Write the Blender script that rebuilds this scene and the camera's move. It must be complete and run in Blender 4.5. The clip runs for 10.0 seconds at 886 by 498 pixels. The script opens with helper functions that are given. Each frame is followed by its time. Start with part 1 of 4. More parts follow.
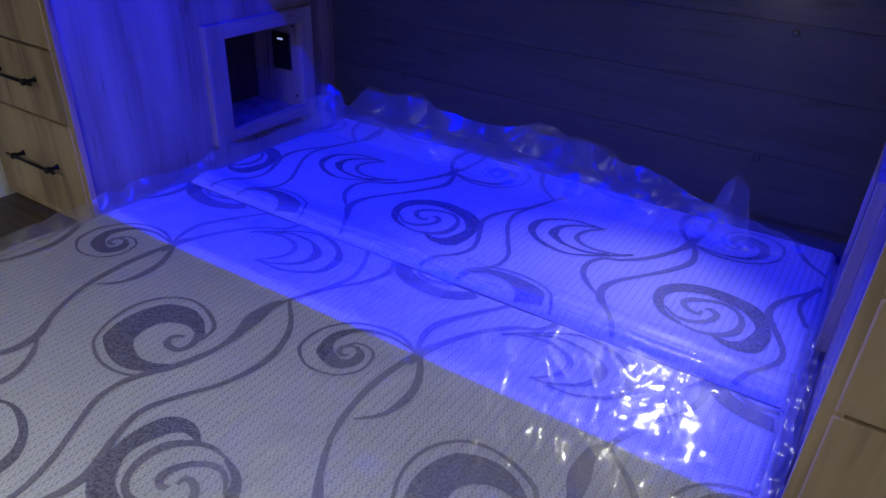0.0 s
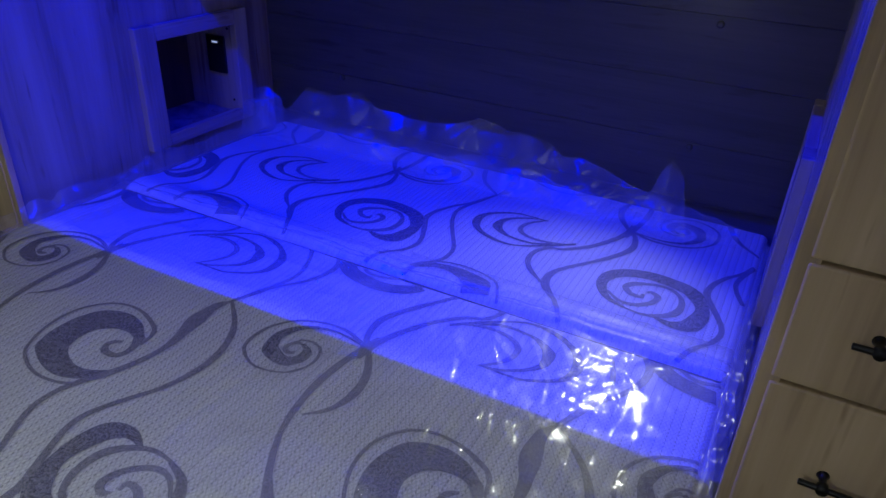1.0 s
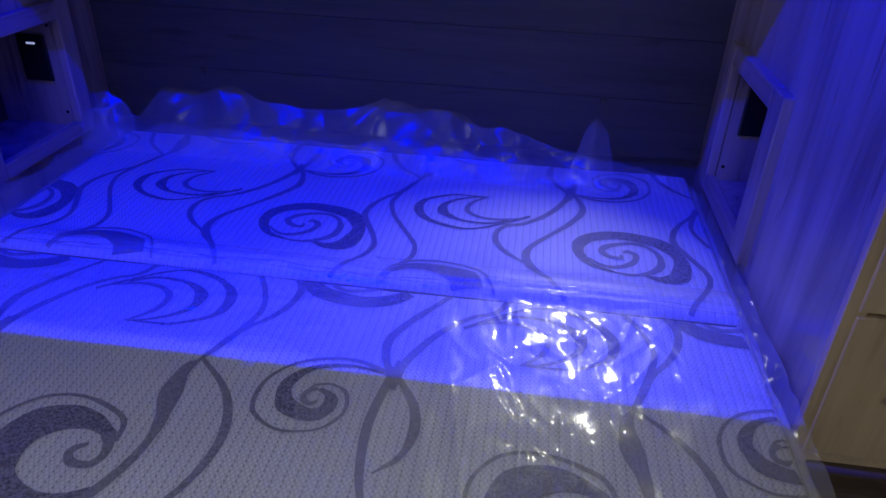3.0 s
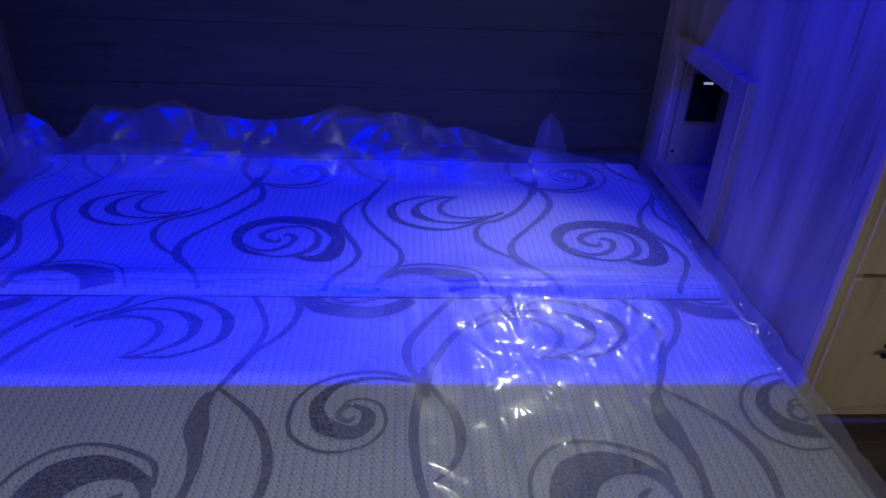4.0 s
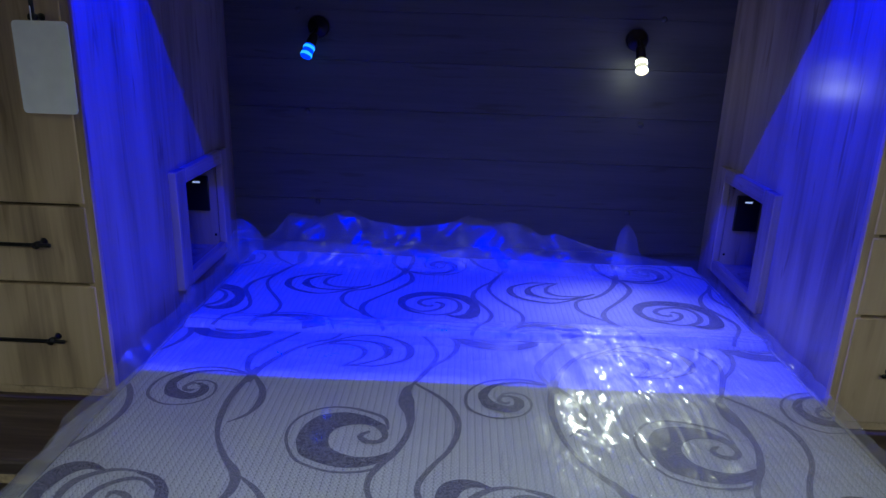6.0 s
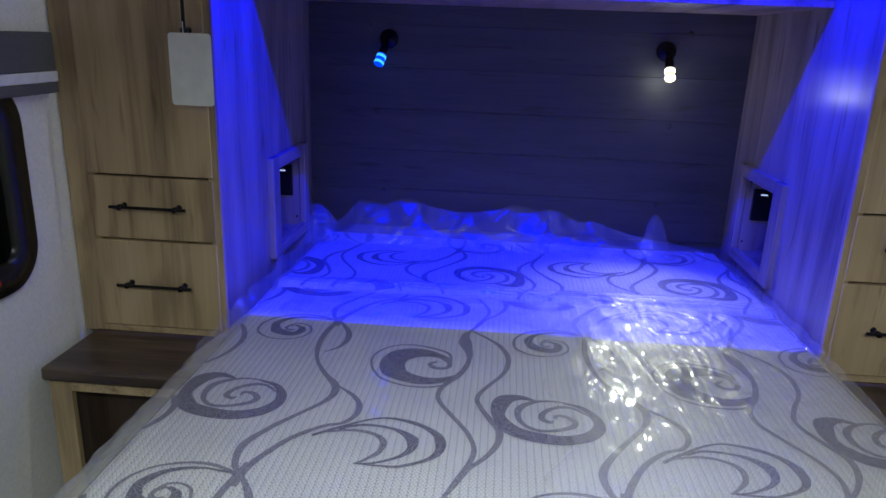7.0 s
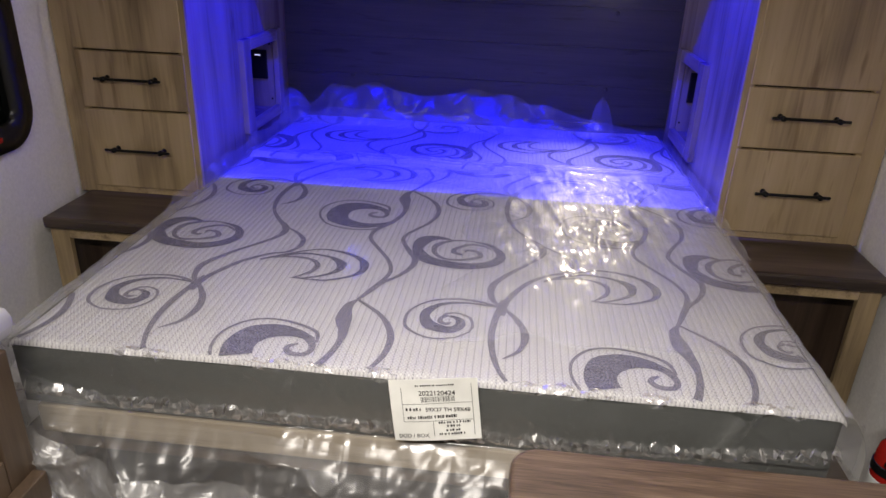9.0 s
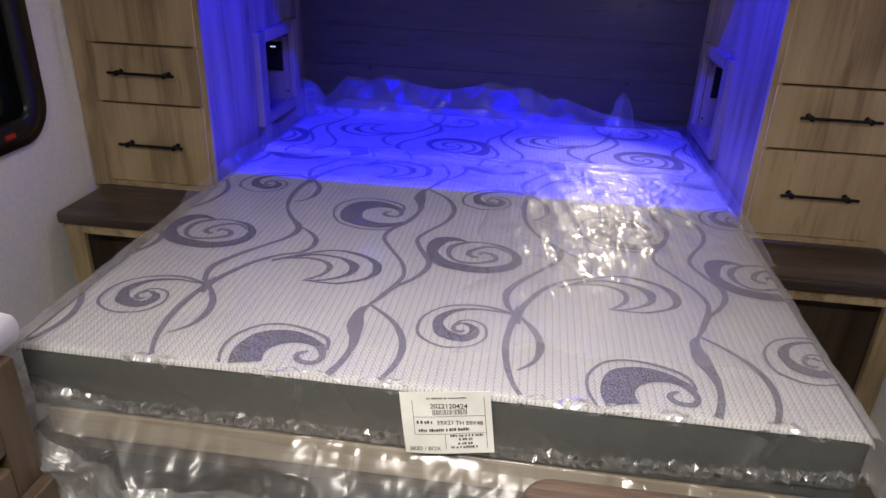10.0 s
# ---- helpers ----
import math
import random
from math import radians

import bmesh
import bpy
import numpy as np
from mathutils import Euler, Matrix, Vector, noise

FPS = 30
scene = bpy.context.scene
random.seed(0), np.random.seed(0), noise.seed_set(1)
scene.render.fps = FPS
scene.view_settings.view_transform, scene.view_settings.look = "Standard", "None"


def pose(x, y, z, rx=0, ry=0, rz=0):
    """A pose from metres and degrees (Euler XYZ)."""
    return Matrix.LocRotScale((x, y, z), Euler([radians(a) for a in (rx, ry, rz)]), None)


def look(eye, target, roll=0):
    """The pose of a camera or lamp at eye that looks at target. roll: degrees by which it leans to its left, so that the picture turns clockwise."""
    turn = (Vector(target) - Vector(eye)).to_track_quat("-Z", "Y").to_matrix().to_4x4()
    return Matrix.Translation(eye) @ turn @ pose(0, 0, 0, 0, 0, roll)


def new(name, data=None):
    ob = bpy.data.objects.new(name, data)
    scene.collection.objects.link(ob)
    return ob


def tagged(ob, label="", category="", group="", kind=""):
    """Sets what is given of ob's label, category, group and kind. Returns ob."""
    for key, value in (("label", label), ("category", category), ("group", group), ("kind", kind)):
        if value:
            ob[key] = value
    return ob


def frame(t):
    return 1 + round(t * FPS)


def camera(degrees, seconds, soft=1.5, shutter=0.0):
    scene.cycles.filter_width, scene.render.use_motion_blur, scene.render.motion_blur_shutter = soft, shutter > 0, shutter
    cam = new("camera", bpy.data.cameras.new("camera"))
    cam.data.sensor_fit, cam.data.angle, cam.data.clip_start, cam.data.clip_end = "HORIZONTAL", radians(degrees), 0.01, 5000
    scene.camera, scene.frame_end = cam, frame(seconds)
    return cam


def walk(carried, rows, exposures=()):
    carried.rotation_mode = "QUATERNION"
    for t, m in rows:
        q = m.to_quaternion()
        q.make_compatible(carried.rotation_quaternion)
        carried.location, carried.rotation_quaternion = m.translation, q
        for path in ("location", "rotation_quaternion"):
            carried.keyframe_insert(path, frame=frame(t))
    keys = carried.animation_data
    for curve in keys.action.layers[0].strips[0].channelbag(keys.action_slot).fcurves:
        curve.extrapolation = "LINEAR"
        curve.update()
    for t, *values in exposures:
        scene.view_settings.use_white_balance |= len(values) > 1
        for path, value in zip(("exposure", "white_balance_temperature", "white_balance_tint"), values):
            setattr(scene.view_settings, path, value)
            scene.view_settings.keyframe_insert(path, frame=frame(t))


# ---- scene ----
cam = camera(65.0, 10.0)
PATH = [
    (0, (0.719, -1.685, 1.426), (-0.199, -0.216, 0.427), 2.4),
    (0.5, (0.728, -1.719, 1.399), (-0.113, -0.189, 0.423), 2.8),
    (1, (0.733, -1.695, 1.397), (-0.065, -0.137, 0.429), 2.6),
    (1.5, (0.712, -1.642, 1.344), (-0.174, -0.103, 0.424), 2.5),
    (2, (0.566, -1.675, 1.362), (-0.204, -0.08, 0.433), 2.4),
    (2.5, (0.49, -1.686, 1.349), (0.055, 0.003, 0.37), 2.5),
    (3.8, (0.15, -1.674, 1.362), (0.188, 0.047, 0.343), 2.2),
    (4, (0.151, -1.687, 1.347), (0.266, 0.044, 0.352), 2.5),
    (4.5, (0.051, -1.79, 1.345), (0.219, -0.01, 0.447), 2.3),
    (5, (-0.066, -1.97, 1.389), (0.114, -0.182, 0.511), 2.3),
    (5.2, (-0.085, -2.03, 1.404), (0.13, -0.233, 0.553), 2.5),
    (6.3, (-0.021, -2.31, 1.383), (-0.166, -0.398, 0.814), 2.0),
    (6.5, (-0.037, -2.378, 1.4), (-0.207, -0.47, 0.825), 2.1),
    (7, (-0.066, -2.567, 1.384), (-0.213, -0.659, 0.804), 2.1),
    (7.5, (-0.024, -2.678, 1.38), (-0.044, -0.794, 0.709), 1.9),
    (8, (0.062, -2.761, 1.38), (0.118, -0.892, 0.67), 2.0),
    (8.5, (0.14, -2.83, 1.361), (0.088, -0.982, 0.598), 2.1),
    (9, (0.166, -2.837, 1.348), (-0.006, -1.018, 0.533), 2.2),
    (9.5, (0.167, -2.833, 1.352), (-0.035, -1.033, 0.506), 2.2),
    (10, (0.165, -2.79, 1.369), (-0.052, -0.994, 0.516), 2.2),
]
EXPOSURES = [(0, 0.70, 5600, 5), (1.0, 0.40, 5400, 1), (2.0, 0.35, 5500, 3), (2.5, 0.4, 5600, 5), (4.0, 0.25, 5450, 3), (4.5, 0.30, 5400, 3), (5.0, 0.5, 5350, 0), (6.5, 0.82, 5150, -8), (7.0, 1.05, 5600, -5), (7.5, 1.1, 6500, 11), (8.0, 1.15, 6550, 12), (10, 1.1, 6550, 12)]
walk(cam, [(t, look(eye, target, roll)) for t, eye, target, roll in PATH], EXPOSURES)


# ---- light ----
world = bpy.data.worlds.new("night")
world.use_nodes = True
world.node_tree.nodes["Background"].inputs["Color"].default_value = (0.02, 0.022, 0.03, 1)
world.node_tree.nodes["Background"].inputs["Strength"].default_value = 0.2
scene.world = world


def area_lamp(name, m, sx, sy, watts, colour, spread=180):
    data = bpy.data.lights.new(name, "AREA")
    data.shape, data.size, data.size_y = "RECTANGLE", sx, sy
    data.energy, data.color, data.spread = watts, colour, radians(spread)
    ob = new(name, data)
    ob.matrix_world = m
    return ob


def spot_lamp(name, m, watts, colour, cone, blend, radius):
    data = bpy.data.lights.new(name, "SPOT")
    data.energy, data.color, data.spot_size, data.spot_blend, data.shadow_soft_size = watts, colour, radians(cone), blend, radius
    ob = new(name, data)
    ob.matrix_world = m
    return ob


STRIP_Y, STRIP_Z = -0.858, 1.885
area_lamp("led_strip_light", pose(0, STRIP_Y, STRIP_Z), 1.5, 0.003, 31, (0.0003, 0.0001, 1.0))
# Added unseen strip; the header cuts its white light off at the blue's edge.
area_lamp("header_fill_light", pose(0.0, -0.8935, 2.02), 1.2, 0.008, 1.3, (1.0, 0.94, 0.85))
area_lamp("unseen_room_light", pose(0.05, -2.15, 2.02), 0.6, 0.2, 2.3, (1.0, 0.94, 0.85), 86)
# Added fill lamp, unseen, set far back to brighten the wardrobe fronts.
area_lamp("unseen_room_light", pose(0.05, -3.2, 2.02), 0.6, 0.15, 17.5, (1.0, 0.94, 0.85), 150)
spot_lamp("reading_light", look((0.49, -0.115, 1.262), (0.37, -0.68, 0.66)), 5.2, (1.0, 0.89, 0.68), 78, 1.0, 0.022)
spot_lamp("reading_light", look((-0.487, -0.12, 1.262), (-0.40, -0.45, 0.66)), 0.35, (0.0, 0.02, 1.0), 110, 0.8, 0.03)

data = bpy.data.lights.new("bulb_light", "POINT")
data.energy, data.color, data.shadow_soft_size = 0.14, (1.0, 0.89, 0.68), 0.018
new("bulb_light", data).location = (0.492, -0.125, 1.245)

# ---- materials ----


def nodes_of(name, rough=0.5, metal=0.0):
    m = bpy.data.materials.new(name)
    m.use_nodes = True
    t = m.node_tree
    b = t.nodes["Principled BSDF"]
    b.inputs["Roughness"].default_value, b.inputs["Metallic"].default_value = rough, metal
    return m, t, b


def add(t, kind, **values):
    n = t.nodes.new(kind)
    for k, v in values.items():
        n.inputs[k.replace("_", " ")].default_value = v
    return n


def ramp(t, source, stops):
    r = t.nodes.new("ShaderNodeValToRGB")
    els = r.color_ramp.elements
    while len(els) < len(stops):
        els.new(0.5)
    for e, (p, c) in zip(els, stops):
        e.position, e.color = p, (*c, 1)
    t.links.new(source, r.inputs["Fac"])
    return r.outputs["Color"]


def coords(t, scale=(1, 1, 1), random_shift=False):
    c = t.nodes.new("ShaderNodeTexCoord")
    mp = add(t, "ShaderNodeMapping", Scale=scale)
    t.links.new(c.outputs["Object"], mp.inputs["Vector"])
    if random_shift:
        info = t.nodes.new("ShaderNodeObjectInfo")
        mul = t.nodes.new("ShaderNodeMath")
        mul.operation = "MULTIPLY"
        mul.inputs[1].default_value = 37.0
        t.links.new(info.outputs["Random"], mul.inputs[0])
        t.links.new(mul.outputs[0], mp.inputs["Location"])
    return mp.outputs["Vector"]


def bump(t, b, source, strength, distance):
    n = add(t, "ShaderNodeBump", Strength=strength, Distance=distance)
    t.links.new(source, n.inputs["Height"])
    t.links.new(n.outputs["Normal"], b.inputs["Normal"])
    return n


def plain(name, colour, rough=0.5, metal=0.0, mottle=0.12, scale=30, relief=0.1):
    """A painted, moulded or metal surface with slight mottling and relief."""
    m, t, b = nodes_of(name, rough, metal)
    v = coords(t)
    n = add(t, "ShaderNodeTexNoise", Scale=scale, Detail=5)
    t.links.new(v, n.inputs["Vector"])
    t.links.new(ramp(t, n.outputs["Fac"], [(0.3, [c * (1 - mottle) for c in colour]), (0.7, [min(1, c * (1 + mottle)) for c in colour])]), b.inputs["Base Color"])
    if relief:
        bump(t, b, n.outputs["Fac"], relief, 0.001)
    return m


def timber(name, dark, mid, light, along=2, rough=0.45, knots=0.5, fine=1.0, pores=0.26):
    """Wood-print laminate: long streaks along one axis, fine pores and a few cathedral marks."""
    m, t, b = nodes_of(name, rough)
    sc = [14 * fine] * 3
    sc[along] = 0.9 * fine
    v = coords(t, sc, True)
    a = add(t, "ShaderNodeTexNoise", Scale=1.0, Detail=6, Roughness=0.6, Distortion=0.6)
    t.links.new(v, a.inputs["Vector"])
    sc2 = [160 * fine] * 3
    sc2[along] = 5 * fine
    v2 = coords(t, sc2, True)
    p = add(t, "ShaderNodeTexNoise", Scale=1.0, Detail=3)
    t.links.new(v2, p.inputs["Vector"])
    sc3 = [5.0] * 3
    sc3[along] = 1.6
    v3 = coords(t, sc3, True)
    k = add(t, "ShaderNodeTexNoise", Scale=1.0, Detail=2, Distortion=1.5)
    t.links.new(v3, k.inputs["Vector"])
    mix = t.nodes.new("ShaderNodeMix")
    mix.data_type = "FLOAT"
    mix.inputs["Factor"].default_value = pores
    t.links.new(a.outputs["Fac"], mix.inputs["A"])
    t.links.new(p.outputs["Fac"], mix.inputs["B"])
    mix2 = t.nodes.new("ShaderNodeMix")
    mix2.data_type = "FLOAT"
    mix2.inputs["Factor"].default_value = 0.3 * knots
    t.links.new(mix.outputs["Result"], mix2.inputs["A"])
    t.links.new(k.outputs["Fac"], mix2.inputs["B"])
    sc4 = [52 * fine] * 3
    sc4[along] = 6 * fine
    v4 = coords(t, sc4, True)
    q = add(t, "ShaderNodeTexNoise", Scale=1.0, Detail=2, Distortion=0.4)
    t.links.new(v4, q.inputs["Vector"])
    fleck = t.nodes.new("ShaderNodeMix")
    fleck.data_type, fleck.blend_type = "RGBA", "MULTIPLY"
    fleck.inputs["Factor"].default_value = 1.0
    t.links.new(ramp(t, mix2.outputs["Result"], [(0.36, dark), (0.5, mid), (0.66, light)]), fleck.inputs["A"])
    t.links.new(ramp(t, q.outputs["Fac"], [(0.27, (0.68, 0.64, 0.60)), (0.38, (1, 1, 1))]), fleck.inputs["B"])
    t.links.new(fleck.outputs["Result"], b.inputs["Base Color"])
    bump(t, b, p.outputs["Fac"], 0.12, 0.0008)
    return m


OAK = timber("oak_laminate", (0.20, 0.145, 0.080), (0.46, 0.345, 0.195), (0.58, 0.450, 0.268), fine=0.75, pores=0.17, knots=1.0)
OAK_ACROSS = timber("oak_laminate_across", (0.20, 0.145, 0.080), (0.46, 0.345, 0.195), (0.58, 0.450, 0.268), along=1)
PALE = timber("pale_wood_panel", (0.19, 0.148, 0.115), (0.31, 0.255, 0.205), (0.40, 0.34, 0.28), rough=0.24, fine=0.8, pores=0.12, knots=0.9)
PALE_ACROSS = timber("pale_wood_trim", (0.19, 0.148, 0.115), (0.31, 0.255, 0.205), (0.40, 0.34, 0.28), along=1, rough=0.3, fine=1.3)
LEDGE = timber("brown_ledge_laminate", (0.018, 0.011, 0.008), (0.052, 0.035, 0.026), (0.13, 0.096, 0.074), along=0, rough=0.35, fine=1.2)
COUNTER = timber("brown_counter_laminate", (0.024, 0.015, 0.010), (0.066, 0.043, 0.030), (0.13, 0.090, 0.064), along=0, rough=0.38, fine=4, pores=0.5)
# Brown laminate darkened further for the shade on the washstand.
DARKENED_WALNUT = timber("darkened_walnut_laminate", (0.034, 0.021, 0.013), (0.07, 0.046, 0.029), (0.11, 0.075, 0.05))
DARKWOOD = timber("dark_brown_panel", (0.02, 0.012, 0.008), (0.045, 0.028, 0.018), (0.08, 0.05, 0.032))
PLYWOOD = timber("plywood_edge", (0.19, 0.15, 0.10), (0.29, 0.24, 0.165), (0.37, 0.31, 0.22), along=0)
# Grey tinted towards blue to carry the strip light bounced onto the wall.
PLANK = timber("grey_shiplap", (0.045, 0.045, 0.058), (0.062, 0.061, 0.080), (0.080, 0.077, 0.098), along=0, rough=0.5)
FLOORWOOD = timber("vinyl_floor", (0.05, 0.035, 0.025), (0.10, 0.07, 0.05), (0.16, 0.12, 0.09), along=1)
BLACK = plain("black_metal", (0.012, 0.012, 0.013), 0.4, 0.6)
BLACKPLASTIC = plain("black_plastic", (0.008, 0.008, 0.009), 0.35)
BRONZE = plain("dark_bronze", (0.03, 0.025, 0.022), 0.3, 0.8)
WHITE = plain("white_plastic", (0.8, 0.8, 0.79), 0.25, relief=0.02, mottle=0.03)
PAPER = plain("white_card", (0.80, 0.81, 0.77), 0.6, mottle=0.05)
INK = plain("black_ink", (0.03, 0.03, 0.03), 0.6, relief=0)
WALLPAPER = plain("white_textured_wall", (0.84, 0.83, 0.81), 0.6, mottle=0.06, scale=120, relief=0.5)
CEIL = plain("beige_ceiling", (0.5, 0.48, 0.44), 0.6, mottle=0.03, scale=60)
BORDER = plain("grey_border_fabric", (0.060, 0.065, 0.061), 0.65, mottle=0.2, scale=220, relief=0.3)
MOTIF = plain("grey_woven_motif", (0.145, 0.138, 0.175), 0.7, mottle=0.5, scale=300, relief=0.4)
MOTIF_HEATHER, ht, hb = nodes_of("heathered_motif", 0.75)
hn = add(ht, "ShaderNodeTexNoise", Scale=260.0, Detail=3, Roughness=0.7)
ht.links.new(coords(ht), hn.inputs["Vector"])
ht.links.new(ramp(ht, hn.outputs["Fac"], [(0.40, (0.025, 0.025, 0.05)), (0.5, (0.105, 0.10, 0.14)), (0.62, (0.19, 0.18, 0.23))]), hb.inputs["Base Color"])
bump(ht, hb, hn.outputs["Fac"], 0.4, 0.001)
RED = plain("red_enamel", (0.45, 0.02, 0.015), 0.25, relief=0)
GREYCLOTH = plain("grey_valance_cloth", (0.10, 0.10, 0.10), 0.8, scale=200)
BEAM = plain("white_stripe_cloth", (0.7, 0.7, 0.7), 0.7)
FRAMEBLACK = plain("black_window_frame", (0.004, 0.004, 0.004), 0.32, relief=0.03)
NIGHT = plain("night_glass", (0.006, 0.008, 0.008), 0.05, relief=0)


def ticking():
    """White knitted ticking: rows of small dark stitches running down the bed."""
    m, t, b = nodes_of("white_ticking", 0.75)
    v = coords(t)
    w = add(t, "ShaderNodeTexWave", Scale=22.0, Distortion=0.15, Detail=1.0, Detail_Scale=3.0)
    w.wave_type, w.bands_direction, w.wave_profile = "BANDS", "X", "SIN"
    t.links.new(v, w.inputs["Vector"])
    d = add(t, "ShaderNodeTexWave", Scale=75.0, Distortion=0.4, Detail=1.0, Detail_Scale=6.0)
    d.wave_type, d.bands_direction, d.wave_profile = "BANDS", "DIAGONAL", "SIN"
    t.links.new(v, d.inputs["Vector"])
    row = ramp(t, w.outputs["Fac"], [(0.02, (1, 1, 1)), (0.14, (0, 0, 0))])
    dot = ramp(t, d.outputs["Fac"], [(0.35, (0, 0, 0)), (0.6, (1, 1, 1))])
    mul = t.nodes.new("ShaderNodeMath")
    mul.operation = "MULTIPLY"
    t.links.new(row, mul.inputs[0])
    t.links.new(dot, mul.inputs[1])
    lat = None
    for turn in (32, -32):
        c0 = t.nodes.new("ShaderNodeTexCoord")
        mp = add(t, "ShaderNodeMapping", Rotation=(0, 0, radians(turn)))
        t.links.new(c0.outputs["Object"], mp.inputs["Vector"])
        k = add(t, "ShaderNodeTexWave", Scale=52.0, Distortion=0.2, Detail=1.0)
        k.wave_type, k.bands_direction, k.wave_profile = "BANDS", "X", "SIN"
        t.links.new(mp.outputs["Vector"], k.inputs["Vector"])
        thin = ramp(t, k.outputs["Fac"], [(0.05, (0.45, 0.45, 0.45)), (0.35, (0, 0, 0))])
        if lat is None:
            lat = thin
        else:
            both = t.nodes.new("ShaderNodeMath")
            both.operation = "MAXIMUM"
            t.links.new(lat, both.inputs[0])
            t.links.new(thin, both.inputs[1])
            lat = both.outputs[0]
    most = t.nodes.new("ShaderNodeMath")
    most.operation = "MAXIMUM"
    t.links.new(lat, most.inputs[0])
    t.links.new(mul.outputs[0], most.inputs[1])
    mul = most
    n = add(t, "ShaderNodeTexNoise", Scale=9.0, Detail=4)
    t.links.new(v, n.inputs["Vector"])
    base = ramp(t, n.outputs["Fac"], [(0.3, (0.48, 0.475, 0.48)), (0.7, (0.54, 0.535, 0.53))])
    mix = t.nodes.new("ShaderNodeMix")
    mix.data_type = "RGBA"
    t.links.new(mul.outputs[0], mix.inputs["Factor"])
    t.links.new(base, mix.inputs["A"])
    mix.inputs["B"].default_value = (0.21, 0.205, 0.225, 1)
    t.links.new(mix.outputs["Result"], b.inputs["Base Color"])
    bump(t, b, w.outputs["Fac"], 0.35, 0.002)
    return m


TICKING = ticking()


def film_material(name, haze, rough, tilt, grain, most=0.2, tip=(0, 0, 1), sheen=0.25, blotch=0.22, skin=1.5, soft=0.5):
    """Clear polythene: see-through, a little milky, with a glossy skin crossed by sharp narrow ridges."""
    m = bpy.data.materials.new(name)
    m.use_nodes = True
    t = m.node_tree
    t.nodes.clear()
    out = t.nodes.new("ShaderNodeOutputMaterial")
    clear = add(t, "ShaderNodeBsdfTransparent", Color=(0.98, 0.98, 0.98, 1))
    crisp = add(t, "ShaderNodeBsdfGlossy", Color=(1, 1, 1, 1), Roughness=rough)
    broad = add(t, "ShaderNodeBsdfGlossy", Color=(1, 1, 1, 1), Roughness=sheen)
    shine = add(t, "ShaderNodeMixShader", Fac=soft)
    t.links.new(crisp.outputs[0], shine.inputs[1])
    t.links.new(broad.outputs[0], shine.inputs[2])
    milk = add(t, "ShaderNodeBsdfDiffuse", Color=(0.75, 0.75, 0.75, 1))
    fres = add(t, "ShaderNodeFresnel", IOR=skin)
    low = t.nodes.new("ShaderNodeMath")
    low.operation = "MINIMUM"
    low.inputs[1].default_value = most
    t.links.new(fres.outputs[0], low.inputs[0])
    total = None
    for turn, wide, long, weight in ((12, 1.0, 0.06, 1.0), (-34, 1.2, 0.07, 0.4), (0, 0.3, blotch, 1.6)):
        c0 = t.nodes.new("ShaderNodeTexCoord")
        mp = add(t, "ShaderNodeMapping", Rotation=(radians(turn * tip[0]), radians(turn * tip[1]), radians(turn * tip[2])), Scale=(grain * wide, grain * long, grain * long))
        t.links.new(c0.outputs["Object"], mp.inputs["Vector"])
        n = add(t, "ShaderNodeTexNoise", Scale=1.0, Detail=0.4, Distortion=0.5)
        t.links.new(mp.outputs["Vector"], n.inputs["Vector"])
        off = t.nodes.new("ShaderNodeMath")
        off.operation = "SUBTRACT"
        off.inputs[1].default_value = 0.5
        t.links.new(n.outputs["Fac"], off.inputs[0])
        ridge = t.nodes.new("ShaderNodeMath")
        ridge.operation = "ABSOLUTE"
        t.links.new(off.outputs[0], ridge.inputs[0])
        gain = t.nodes.new("ShaderNodeMath")
        gain.operation = "MULTIPLY_ADD"
        gain.inputs[1].default_value = weight
        gain.inputs[2].default_value = 0.0
        t.links.new(ridge.outputs[0], gain.inputs[0])
        if total is not None:
            t.links.new(total, gain.inputs[2])
        total = gain.outputs[0]
    bp = add(t, "ShaderNodeBump", Strength=1.0, Distance=tilt / grain)
    t.links.new(total, bp.inputs["Height"])
    for skin in (crisp, broad):
        t.links.new(bp.outputs["Normal"], skin.inputs["Normal"])
    a = add(t, "ShaderNodeMixShader", Fac=haze)
    t.links.new(clear.outputs[0], a.inputs[1])
    t.links.new(milk.outputs[0], a.inputs[2])
    c = t.nodes.new("ShaderNodeMixShader")
    t.links.new(low.outputs[0], c.inputs["Fac"])
    t.links.new(a.outputs[0], c.inputs[1])
    t.links.new(shine.outputs[0], c.inputs[2])
    t.links.new(c.outputs[0], out.inputs["Surface"])
    return m


FILM = film_material("clear_film", 0.04, 0.10, 0.02, 20.0, most=0.10, blotch=0.03, sheen=0.48, soft=0.7)
FILM_LOOSE = film_material("loose_film", 0.30, 0.18, 0.12, 30.0, tip=(1, 0, 1))
FILM_RUFFLE = film_material("ruffled_film", 0.11, 0.24, 0.05, 26.0, most=0.07, tip=(0, 1, 0))
FILM_HANGING = film_material("hanging_film", 0.03, 0.12, 0.05, 24.0, sheen=0.5, most=0.16, tip=(0, 1, 0))
FILM_SEAM = film_material("puckered_film", 0.04, 0.10, 0.05, 60.0, most=0.5, tip=(0, 1, 0))
FILM_LOW = film_material("low_film", 0.06, 0.20, 0.05, 16.0, most=0.30, tip=(0, 1, 0), sheen=0.5, soft=0.6)
FILM_SOFT = film_material("soft_film", 0.14, 0.16, 0.2, 22.0, most=0.03, tip=(1, 0, 1))
FILM_CRUMPLED = film_material("crumpled_film", 0.06, 0.10, 0.03, 22.0, most=0.24, sheen=0.44, blotch=0.06, skin=1.7, soft=0.72)
